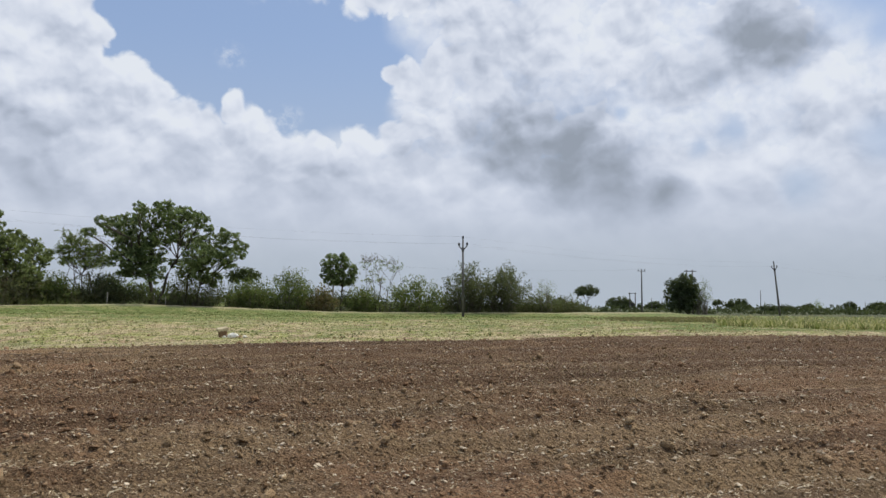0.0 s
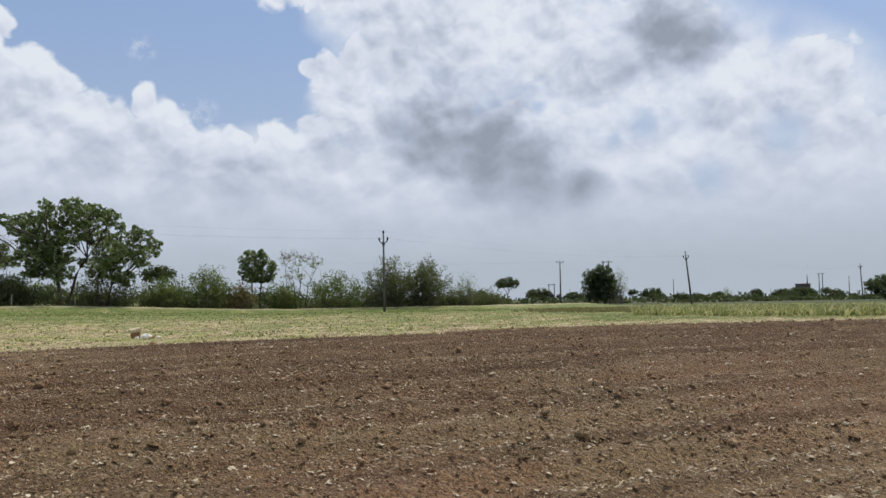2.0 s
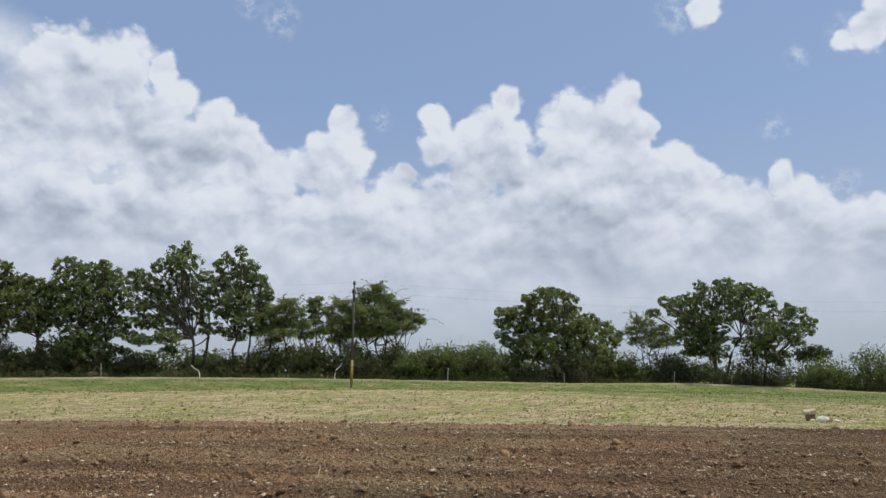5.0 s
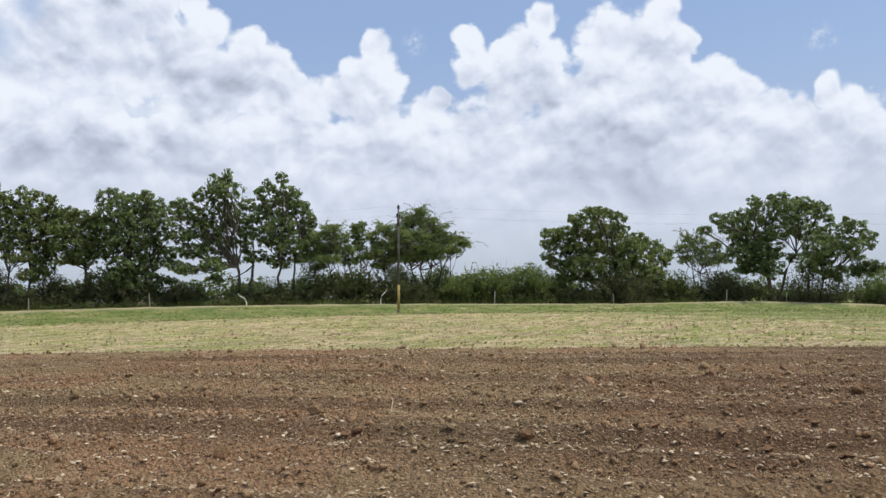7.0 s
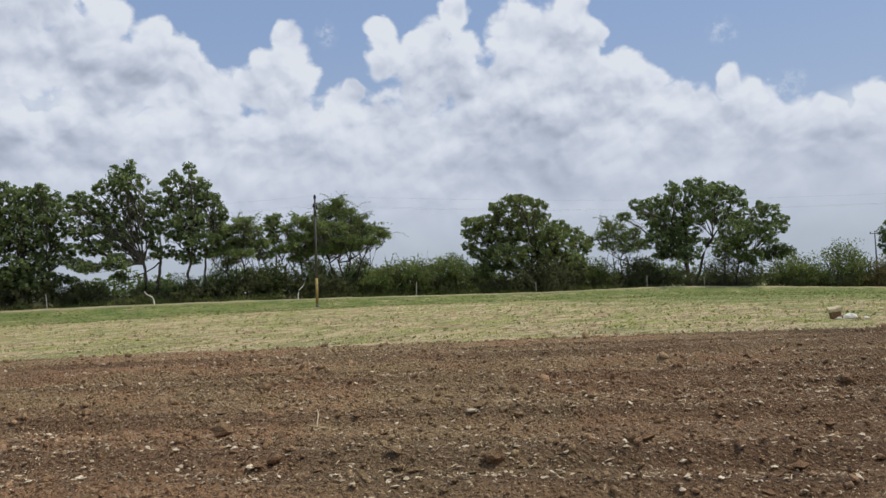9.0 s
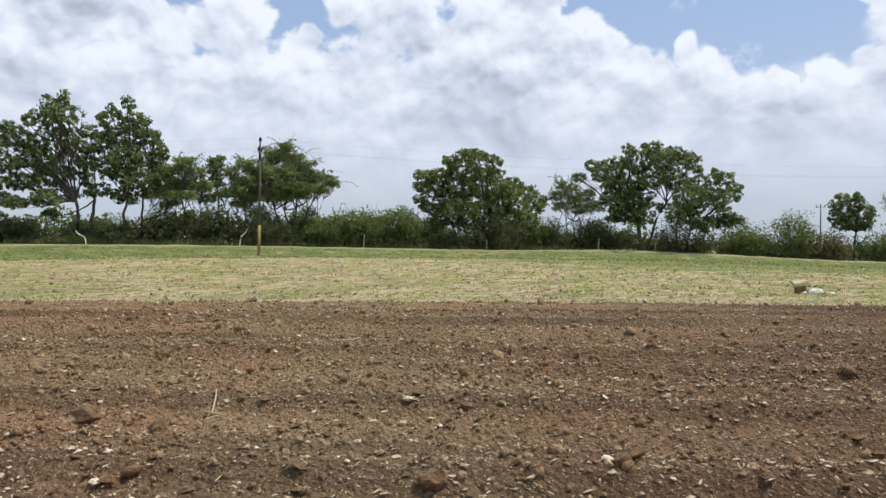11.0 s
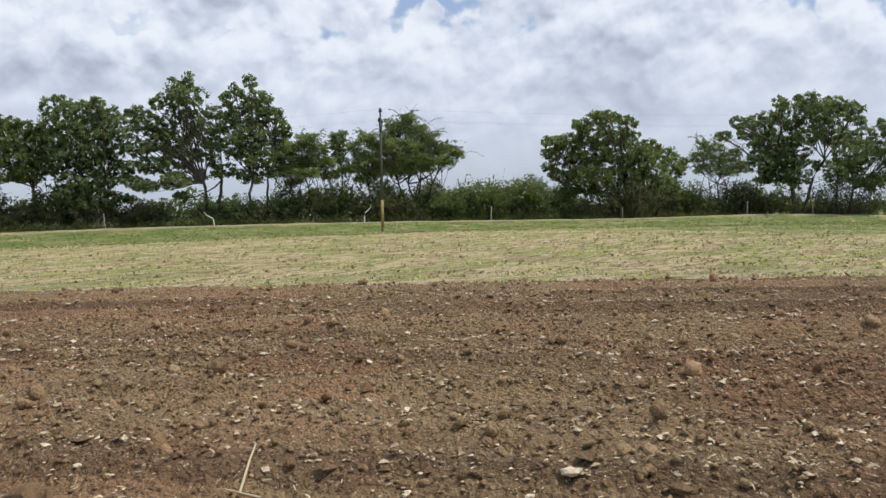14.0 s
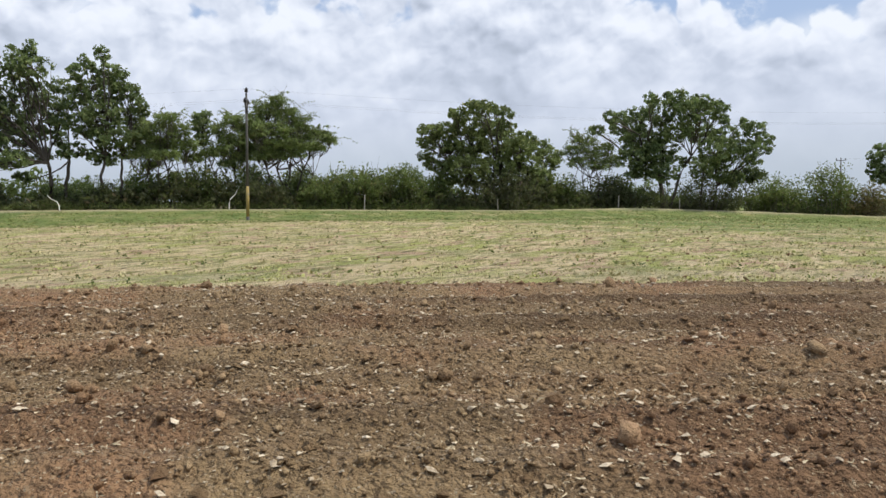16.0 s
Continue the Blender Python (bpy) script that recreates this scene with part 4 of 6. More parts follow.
stuff("meadow_clods", [crumbs(np.c_[x1, y1, land(x1, y1) + 0.015], 0.025 + 0.085 * gg.random(len(x1)) ** 4, gg, 0.7)], MAT["dark_clod"], "brown clods and dung scattered on the meadow", "clods")

# crop field
cg = np.random.default_rng(41)
crop_edge = lambda x: np.interp(x, [8, 10.5, 11.6, 17, 23, 40, 90], [56, 47, 43.5, 37.2, 34.8, 34.2, 34])
crop_zone = lambda x, y: (x > 0.325 * y) & (y < crop_edge(x) + 15) & (y > crop_edge(x)) & (cg.random(len(x)) < np.exp(-np.maximum(y - crop_edge(x) - 3, 0) / 9) + 0.12)
x1, y1 = strew(25000, 9, 62, 32, 75, cg, crop_zone)
zz = land(x1, y1)
stuff("crop_plants", [tufts_ok(tufts(x1, y1, zz, cg.uniform(0.20, 0.43, len(x1)), 5, cg, 0.022))], MAT["crop"], "knee-high to waist-high yellow-green standing crop", "crop")
pick = cg.random(len(x1)) < 0.28
stuff("crop_plumes", [leaves(np.c_[x1, y1, zz + 0.36][pick], 0.10, 5, 0.13, cg, 0.4, -0.6)], MAT["flower"], "pale cream seed heads of the crop", "crop heads")

low_zone = lambda x, y: (cg.random(len(x)) < smooth(0.17, 0.29, x / y)) & (x < 0.34 * y) & (y > 4 * cg.random(len(x)) + np.interp(x, [8, 11, 18], [60, 48, 44]))
x1, y1 = strew(9000, 8, 26, 44, 78, cg, low_zone)
stuff("low_scrub", [tufts_ok(tufts(x1, y1, land(x1, y1), cg.uniform(0.05, 0.20, len(x1)), 4, cg, 0.025))], MAT["rust"], "low half-dry brownish weeds beside the crop", "weeds")


# ---- trees and shrubs ----
VIEW = np.array([-3.5, 5.0])


def across(x, y):
    """Unit vector to the right as one faces the plant from the field."""
    d = np.array([x, y]) - VIEW
    d /= np.linalg.norm(d)
    return np.array([d[1], -d[0], 0.0]), np.array([d[0], d[1], 0.0])


def tree(name, x, y, wide, tall, blobs, seed, mat, label, stems=1, clear=0.28, per=48, size=0.27, density_=1.0, spread=0.55, thick=0.16, group="trees along the bank"):
    """A tree: blobs are (right, up, half-width, half-height) as shares of its width and height."""
    g = np.random.default_rng(seed)
    root = thing(name, on_land(x, y, -0.03), label, "tree", group)
    right, deep = across(x, y)
    centres, limbs = [], []
    wood, twigs = [], []
    forks = []
    for s in range(stems):
        foot = right * g.normal(0, 0.28) * (stems > 1) + deep * g.normal(0, 0.3) * (stems > 1)
        fork = foot + right * g.normal(0, 0.03 * wide) + np.array([0, 0, clear * tall * g.uniform(0.85, 1.15)])
        if stems > 1:
            fork = fork + right * (s - (stems - 1) / 2) * wide * 0.12
        (v, f), p = branch(foot, fork, thick * (1 if stems == 1 else 0.6), thick * 0.72 * (1 if stems == 1 else 0.6), 0.05, 7, 8, g)
        flare = v[:8] - foot
        v[:8] = foot + flare * 1.45
        wood.append((v, f))
        forks.append(fork)
    for fx, fz, hw, hh in blobs:
        mid_ = right * fx * wide + deep * g.normal(0, 0.12 * wide) + np.array([0, 0, fz * tall])
        a, b = hw * wide, hh * tall
        fork = min(forks, key=lambda q: np.linalg.norm(q - mid_))
        start = fork + (mid_ - fork) * 0.0
        (v, f), p = branch(start, mid_ - np.array([0, 0, b * 0.2]), thick * 0.5, thick * 0.17, 0.10, 6, 6, g)
        limbs.append((v, f))
        n = max(8, int(density_ * 11.5 * a * b / 0.55))
        d = g.normal(0, 1, (n, 3))
        d /= np.linalg.norm(d, axis=1)[:, None]
        r = g.random((n, 1)) ** 0.42
        depth = max(a * 0.75, 0.6)
        q = mid_ + right * d[:, :1] * r * a + deep * d[:, 1:2] * r * depth + np.array([0, 0, 1.0]) * d[:, 2:3] * r * b
        centres.append(q)
        for k in range(0, n, 3):
            j = p[g.integers(2, len(p))]
            (v, f), _ = branch(j, q[k], thick * 0.13, 0.012, 0.10, 4, 4, g)
            twigs.append((v, f))
    centres = np.concatenate(centres)
    for w in wood:
        part("trunk", [w], MAT["bark"], root, "rough grey-brown trunk", True)
    for l in limbs:
        part("limb", [l], MAT["bark"], root, "", True)
    part("branchwork", twigs, MAT["bark"], root, "thin branching twigs", True)
    part("crown", [leaves(centres, g.uniform(0.7, 1.2, len(centres)) * spread, per, size, g)], mat, root, "leafy crown with gaps of sky")
    return root


def facing_leaves(centres, out, spread, per, size, gen, slim=0.55, flat=0.8, shell=0.5):
    """Leaves round each centre that lie like shingles, their faces turned outwards."""
    n = len(centres) * per
    c, o = np.repeat(centres, per, 0), np.repeat(out, per, 0)
    s = np.repeat(np.broadcast_to(spread, len(centres)), per)[:, None]
    d = gen.normal(0, 1, (n, 3)) + o * 0.7
    d /= np.linalg.norm(d, axis=1)[:, None]
    pos = c + d * s * gen.random((n, 1)) ** shell * [1, 1, flat]
    face = d + gen.normal(0, 0.55, (n, 3)) + [0, 0, 0.25]
    face /= np.linalg.norm(face, axis=1)[:, None]
    way = np.cross(face, gen.normal(0, 1, (n, 3))) + [0, 0, -0.25]
    way /= np.linalg.norm(way, axis=1)[:, None] + 1e-9
    side = np.cross(face, way)
    side /= np.linalg.norm(side, axis=1)[:, None] + 1e-9
    l = (size * gen.uniform(0.65, 1.35, n))[:, None]
    v = np.stack([pos - way * l / 2, pos + side * l * slim / 2, pos + way * l / 2 - face * l * 0.12, pos - side * l * slim / 2], 1).reshape(-1, 3)
    return v, np.arange(n * 4).reshape(-1, 4)


def stand_of_stems(root, stems, right, deep, g):
    """Trunks from (foot, fork, height of the fork, radius), in metres to the right of the root."""
    forks = []
    for foot_x, fork_x, high, thick in stems:
        foot = right * foot_x + deep * g.normal(0, 0.25) + np.array([0, 0, -0.1])
        fork = right * fork_x + deep * g.normal(0, 0.3) + np.array([0, 0, high])
        (v, f), p = branch(foot, fork, thick, thick * 0.7, 0.05, 7, 8, g)
        v[:8] = foot + (v[:8] - foot) * 1.4
        part("trunk", [(v, f)], MAT["bark"], root, "rough grey-brown trunk", True)
        forks.append((fork, thick))
    return forks


def broad_tree(x, y, crown, stems, seed, mat, label, full=0.98, swell=0.10, tuft=0.28, per=18, size=0.215, group="trees along the bank"):
    """A broad-leaved tree: crown rows are (right, up, half-width, half-height) in metres; leaves sit in round tufts at the shoot ends."""
    g = np.random.default_rng(seed)
    root = thing("tree", on_land(x, y, -0.03), label, "tree", group)
    right, deep = across(x, y)
    up = np.array([0, 0, 1.0])
    forks = stand_of_stems(root, stems, right, deep, g)
    reach = max(abs(q[0]) + q[2] for q in crown)
    centres, outs, twigs = [], [], []
    for fx, fz, a, b in crown:
        grow = 1.0 + swell * min(a, 1.0)
        a, b = a * grow, b * grow
        c = max(0.95 * a, 0.6)
        room = 0.62 * np.sqrt(max(reach ** 2 - fx ** 2, 0.1))
        mid_ = right * fx + deep * g.uniform(-1, 1) * max(room - c, 0.0) + up * fz
        fork, thick = min(forks, key=lambda q: np.linalg.norm((q[0] - mid_) * [1, 1, 0.4]))
        (v, f), p = branch(fork, mid_ - up * b * 0.3, thick * 0.45, thick * 0.14, 0.10, 6, 6, g)
        part("limb", [(v, f)], MAT["bark"], root, "", True)
        n = max(4, int(full * 4 * (a * b + b * c + a * c) / 3 / tuft ** 2))
        d = g.normal(0, 1, (n, 3))
        d /= np.linalg.norm(d, axis=1)[:, None]
        r = g.uniform(0.3, 1.0, (n, 1)) ** 0.6
        aa, bb, cc = max(a - tuft * 0.45, 0.12), max(b - tuft * 0.4, 0.1), max(c - tuft * 0.4, 0.12)
        q = mid_ + right * d[:, :1] * r * aa + deep * d[:, 1:2] * r * cc + up * d[:, 2:3] * r * bb
        centres.append(q)
        outs.append(right * d[:, :1] + deep * d[:, 1:2] + up * d[:, 2:3])
        for k in range(0, n, 3):
            twigs.append(branch(p[g.integers(2, len(p))], q[k], 0.028, 0.010, 0.10, 4, 3, g)[0])
    stuff_part(part("branchwork", twigs, MAT["bark"], root, "thin branching twigs", True))
    centres, outs = np.concatenate(centres), np.concatenate(outs)
    part("crown", [facing_leaves(centres, outs, g.uniform(0.5, 1.35, len(centres)) * tuft, per, size, g)], mat, root, "leafy crown of round tufts with gaps of sky")
    return root


def thorn_tree(x, y, crown, stems, seed, label, leafy=1.0, bare=16, spray=0.46, size=0.13, mat="feather", group="trees along the bank"):
    """A thorn tree: flat feathery sprays on fanned stems, with bare twigs that stick out above."""
    g = np.random.default_rng(seed)
    root = thing("thorn_tree", on_land(x, y, -0.03), label, "tree", group)
    right, deep = across(x, y)
    up = np.array([0, 0, 1.0])
    forks = stand_of_stems(root, stems, right, deep, g)
    centres, outs, twigs, shoots = [], [], [], []
    for fx, fz, a, b in crown:
        c = max(0.9 * a, 0.7)
        mid_ = right * fx + deep * g.normal(0, 0.5) + up * fz
        for fork, thick in [forks[g.integers(0, len(forks))], min(forks, key=lambda q: np.linalg.norm(q[0] - mid_))]:
            (v, f), p = branch(fork, mid_ + right * g.normal(0, 0.3 * a), thick * 0.55, thick * 0.15, 0.12, 6, 5, g)
            part("limb", [(v, f)], MAT["bark"], root, "", True)
        n = max(5, int(leafy * (9.0 * a * c / spray ** 2 + 9 * b / 0.3)))
        d = g.uniform(-1, 1, (n, 3))
        q = mid_ + right * d[:, :1] * a * 0.75 + deep * d[:, 1:2] * c * 0.8 + up * (d[:, 2:3] * b * 0.78 - 0.15 * b * d[:, :1] ** 2)
        centres.append(q)
        outs.append(g.normal(0, 0.5, (n, 3)) + [0, 0, 0.7])
        for k in range(0, n, 2):
            twigs.append(branch(p[g.integers(2, len(p))], q[k], 0.022, 0.007, 0.14, 4, 3, g)[0])
    top = sorted(crown, key=lambda q: -(q[1] + q[3]))[:max(3, len(crown) // 2)]
    for _ in range(bare):
        fx, fz, a, b = top[g.integers(0, len(top))]
        start = right * (fx + g.uniform(-1, 1) * a) + deep * g.normal(0, 0.4) + up * (fz + b * 0.4)
        tip = start + right * g.normal(0, 0.5) + deep * g.normal(0, 0.3) + up * g.uniform(0.35, 1.0)
        shoots.append(branch(start, tip, 0.016, 0.006, 0.2, 5, 4, g)[0])
    plumes = []
    for fx, fz, a, b in crown:
        for _ in range(int(leafy * 14 * a)):
            u = g.uniform(-1, 1)
            start = right * (fx + u * a * 0.7) + deep * g.normal(0, 0.4 * max(a, 0.6)) + up * (fz + b * g.uniform(-0.2, 0.7))
            t = np.linspace(0, 1, 8)[:, None]
            far = right * (u * 0.7 + g.normal(0, 0.35)) + deep * g.normal(0, 0.4)
            way = start + far * t * g.uniform(0.5, 1.35) + up * (g.uniform(0.5, 1.45) * t - g.uniform(0.6, 1.2) * t ** 2) + g.normal(0, 0.02, (8, 3))
            shoots.append(tube(way, np.linspace(0.011, 0.004, 8), 3))
            plumes.append(way[2:])
    stuff_part(part("branchwork", twigs + shoots, MAT["twig"], root, "thin grey twigs, some bare", True))
    plumes = np.concatenate(plumes)
    centres, outs = np.concatenate(centres), np.concatenate(outs)
    fringe = facing_leaves(plumes, g.normal(0, 0.4, plumes.shape), 0.10, 6, size * 0.8, g, 0.4, 0.8, 0.6)
    part("crown", [facing_leaves(centres, outs, g.uniform(0.4, 1.15, len(centres)) * spray, 24, size, g, 0.42, 0.5, 0.6), fringe], MAT[mat], root, "flat feathery sprays of small leaves")
    return root


def shrub(name, x, y, wide, tall, seed, mat, label, arms=40, per=26, size=0.11, lean=0.5, top=0.5, group="shrubs along the bank", category="shrub", twig="twig", low=0.15, slim=0.35):
    """A many-stemmed shrub: arching arms that carry small leaves."""
    g = np.random.default_rng(seed)
    root = thing(name, on_land(x, y, -0.03), label, category, group)
    right, deep = across(x, y)
    wood, centres = [], []
    for k in range(arms):
        u, w = g.uniform(-1, 1), g.uniform(-1, 1)
        h = tall * (1 - 0.45 * u * u) * g.uniform(0.55, 1.0)
        foot = right * u * wide * 0.22 + deep * w * wide * 0.15
        tip = right * (u * wide * 0.5 * g.uniform(0.7, 1.05)) + deep * w * wide * 0.35 + np.array([0, 0, h])
        t = np.linspace(0, 1, 7)[:, None]
        knee = foot * 0.6 + tip * 0.4 + np.array([0, 0, h * 0.45])
        p = foot * (1 - t) ** 2 + 2 * knee * t * (1 - t) + tip * t * t + g.normal(0, 0.03 * tall, (7, 3)) * t
        wood.append(tube(p, 0.022 * (1 - t[:, 0] * 0.85) * max(0.6, tall / 4), 5))
        for s in np.linspace(low, 1.0, 6):
            c = foot * (1 - s) ** 2 + 2 * knee * s * (1 - s) + tip * s * s
            centres.append(c + g.normal(0, 1, 3) * [0.09 * wide, 0.09 * wide, 0.06 * tall] * (1.2 - s * 0.5))
    centres = np.array(centres)
    centres[:, 2] = np.maximum(centres[:, 2], 0.12)
    for _ in range(arms // 5):
        k = g.integers(0, len(centres))
        a_ = np.asarray(centres[k])
        if a_[2] > 0.55 * tall:
            wood.append(branch(a_, a_ + right * g.normal(0, 0.35) + deep * g.normal(0, 0.2) + np.array([0, 0, g.uniform(0.25, 0.8)]), 0.014, 0.005, 0.22, 5, 4, g)[0])
    stuff_part(part("branchwork", wood, MAT[twig], root, "thin arching stems", True))
    part("foliage", [leaves(centres, top, max(4, int(per * 0.62)), size * 1.2, g, slim, 0.15)], mat, root, "small dense leaves")
    return root


U, N2 = np.array([0.669, 0.743]), np.array([-0.743, 0.669])
P0 = np.array([-47.2, 48.7]) + 3.0 * N2


def row_at(s, back=0.0):
    """A place along the row of trees, s metres from its first post."""
    return P0 + U * s + N2 * back


# crowns: (right, up, half-width, half-height) of each leafy mass, in metres from the foot
L1_CROWN = [(-0.43, 9.87, 0.76, 0.54), (0.52, 10.14, 0.45, 0.63), (-0.83, 8.97, 1.08, 0.72), (0.61, 9.1, 1.17, 0.81), (-1.87, 8.52, 0.31, 0.54), (-3.21, 7.89, 0.99, 0.63), (-4.11, 7.35, 0.54, 0.36), (-2.32, 7.31, 1.35, 0.81), (0.16, 7.62, 1.53, 0.99), (2.18, 8.21, 0.72, 0.63), (-3.66, 6.54, 0.9, 0.45), (-1.19, 6.09, 1.89, 0.9), (1.5, 6.63, 1.17, 0.99), (-3.21, 5.51, 1.17, 0.63), (-0.07, 4.93, 1.71, 0.81), (-2.09, 4.3, 1.53, 0.63), (1.95, 5.28, 0.81, 0.9), (-2.54, 2.81, 1.17, 0.45), (-0.74, 3.13, 1.17, 0.63), (0.61, 3.58, 0.99, 0.63), (-0.38, 2.14, 0.54, 0.45), (1.95, 3.94, 0.54, 0.63), (-3.66, 3.17, 0.72, 0.45)]
L2_CROWN = [(-0.67, 9.95, 0.59, 0.54), (-1.8, 9.41, 0.63, 0.72), (-0.36, 9.09, 0.99, 0.81), (-2.48, 8.77, 0.54, 0.63), (0.37, 8.41, 0.81, 0.72), (1.14, 7.96, 0.41, 0.54), (-0.9, 7.87, 1.54, 0.9), (-2.48, 7.28, 0.9, 0.81), (0.91, 6.96, 0.99, 0.72), (1.72, 6.6, 0.41, 0.45), (-0.9, 6.15, 1.63, 0.9), (1.27, 5.92, 0.63, 0.63), (-2.26, 5.47, 0.99, 0.81), (-0.22, 4.79, 1.54, 0.81), (1.14, 4.57, 0.63, 0.63), (-2.71, 3.89, 0.81, 0.63), (-0.9, 3.53, 1.18, 0.54)]
TC_CROWN = [(-1.93, 8.81, 0.62, 0.62), (-2.82, 8.41, 0.4, 0.62), (-1.04, 8.81, 0.45, 0.45), (0.52, 8.63, 0.62, 0.54), (1.42, 8.14, 0.62, 0.62), (-0.59, 8.05, 1.69, 0.8), (-2.37, 7.38, 0.89, 0.71), (0.97, 7.38, 0.89, 0.71), (-0.37, 6.71, 2.05, 0.89), (-2.37, 6.04, 0.98, 0.8), (1.42, 5.73, 0.98, 0.98), (-0.59, 5.15, 1.96, 0.98), (-2.37, 4.48, 0.98, 0.89), (1.42, 4.13, 0.98, 0.98), (2.31, 4.04, 0.45, 0.8), (-0.37, 3.37, 1.87, 0.89), (-1.48, 2.25, 1.34, 0.8), (0.3, 2.03, 1.52, 0.71), (1.86, 2.03, 0.8, 0.36), (2.53, 1.9, 0.4, 0.18)]
TB_CROWN = [(-0.77, 7.46, 1.06, 0.53), (0.48, 7.02, 1.24, 0.53), (1.23, 6.58, 0.89, 0.53), (-0.99, 6.27, 1.24, 0.8), (0.65, 5.82, 1.42, 0.89), (-0.32, 4.94, 1.6, 0.8), (1.36, 4.58, 0.8, 0.71), (-0.99, 3.92, 0.98, 0.53), (0.34, 3.92, 1.15, 0.62)]
TA_CROWN = [(-2.17, 9.31, 0.35, 0.53), (-1.37, 8.74, 0.62, 0.44), (-0.4, 8.96, 0.4, 0.53), (0.39, 8.65, 0.71, 0.53), (1.49, 8.56, 0.62, 0.35), (-1.59, 7.99, 1.06, 0.79), (0.17, 7.55, 1.59, 0.88), (1.71, 7.55, 0.88, 0.79), (-1.82, 6.67, 0.97, 0.79), (-0.05, 6.23, 1.59, 0.88), (1.94, 6.23, 1.06, 0.88), (-1.37, 5.12, 1.06, 0.71), (0.61, 4.9, 1.32, 0.71), (1.94, 4.68, 0.88, 0.71), (-0.49, 4.02, 1.24, 0.44), (1.27, 3.45, 1.06, 0.71), (0.39, 2.7, 1.15, 0.62)]
T0_CROWN = [(-1.48, 9.71, 0.79, 0.44), (-0.38, 9.62, 0.61, 0.53), (0.93, 9.27, 0.79, 0.53), (1.81, 8.74, 0.7, 0.53), (-1.7, 8.61, 1.31, 0.79), (0.49, 8.3, 1.58, 0.79), (2.16, 7.95, 0.61, 0.61), (-1.26, 7.3, 1.58, 0.88), (0.93, 6.86, 1.4, 0.88), (2.03, 6.11, 0.61, 0.7), (-0.82, 5.76, 1.58, 0.79), (0.93, 5.32, 1.14, 0.7), (-1.26, 4.45, 1.49, 0.79), (0.27, 3.79, 1.14, 0.7), (1.59, 3.92, 0.53, 1.05), (-1.04, 3.13, 1.14, 0.7)]
M_CROWN = [(-1.09, 8.17, 0.75, 0.37), (-1.55, 7.61, 1.03, 0.56), (-0.25, 7.85, 0.37, 0.47), (0.87, 7.38, 0.33, 0.28), (-3.05, 7.24, 0.84, 0.47), (0.22, 7.24, 0.56, 0.37), (-5.14, 6.12, 1.03, 0.47), (-3.98, 6.4, 0.65, 0.56), (-2.11, 6.45, 1.58, 0.84), (-0.02, 6.45, 1.21, 0.75), (-5.75, 5.28, 0.47, 0.56), (-4.44, 5.19, 1.3, 0.84), (-2.35, 5.05, 1.68, 0.93), (-0.02, 5.05, 1.58, 0.93), (1.85, 5.66, 0.93, 0.56), (1.61, 4.58, 1.3, 0.84), (-5.61, 4.12, 0.56, 0.56), (-4.44, 3.65, 1.21, 0.65), (3.24, 4.91, 0.84, 0.65), (3.94, 4.12, 1.03, 0.65), (-2.35, 3.42, 1.58, 0.75), (-0.02, 3.33, 1.49, 0.84), (2.31, 3.33, 1.4, 0.84), (4.41, 3.51, 0.47, 0.47), (-3.98, 2.49, 1.03, 0.65), (-1.65, 2.25, 1.4, 0.56), (0.91, 2.02, 1.4, 0.65), (3.24, 2.49, 0.93, 0.65)]
R_CROWN = [(-1.08, 8.65, 0.64, 0.43), (0.25, 9.18, 0.43, 0.43), (1.05, 8.97, 0.64, 0.53), (2.12, 8.55, 0.85, 0.53), (-3.47, 7.95, 0.74, 0.53), (-2.03, 7.95, 0.85, 0.53), (-4.27, 7.35, 0.64, 0.53), (-5.22, 6.5, 0.64, 0.37), (-2.94, 6.93, 1.28, 0.74), (-0.28, 7.88, 1.49, 0.96), (2.12, 7.78, 1.38, 0.96), (3.71, 7.88, 0.85, 0.74), (4.78, 7.35, 0.53, 0.53), (5.95, 6.93, 0.43, 0.43), (-1.61, 5.86, 1.7, 0.96), (0.79, 6.29, 1.17, 0.74), (2.91, 6.39, 1.17, 0.85), (4.78, 6.02, 1.06, 0.85), (6.48, 6.29, 0.85, 0.53), (7.43, 5.86, 0.53, 0.53), (8.13, 5.76, 0.27, 0.21), (7.7, 4.96, 0.43, 0.53), (-2.14, 4.43, 1.49, 0.85), (-0.28, 4.69, 1.28, 0.96), (3.98, 4.69, 1.38, 0.96), (6.11, 4.8, 1.06, 0.64), (2.91, 3.52, 0.96, 0.85), (-1.87, 3.2, 1.06, 0.53), (-0.01, 3.1, 0.96, 0.85), (1.58, 4.16, 0.43, 0.53), (3.98, 3.1, 0.85, 0.85), (6.37, 3.89, 0.74, 0.43), (5.04, 2.56, 0.85, 0.64)]
S_CROWN = [(-0.97, 5.85, 0.64, 0.27), (0.26, 5.85, 0.43, 0.32), (-1.34, 5.05, 0.69, 0.53), (-0.01, 5.05, 0.96, 0.64), (1.17, 4.68, 0.53, 0.43), (-0.81, 4.09, 1.28, 0.64), (0.79, 3.88, 0.85, 0.64), (-0.81, 3.35, 0.96, 0.43), (0.53, 3.19, 0.75, 0.43)]
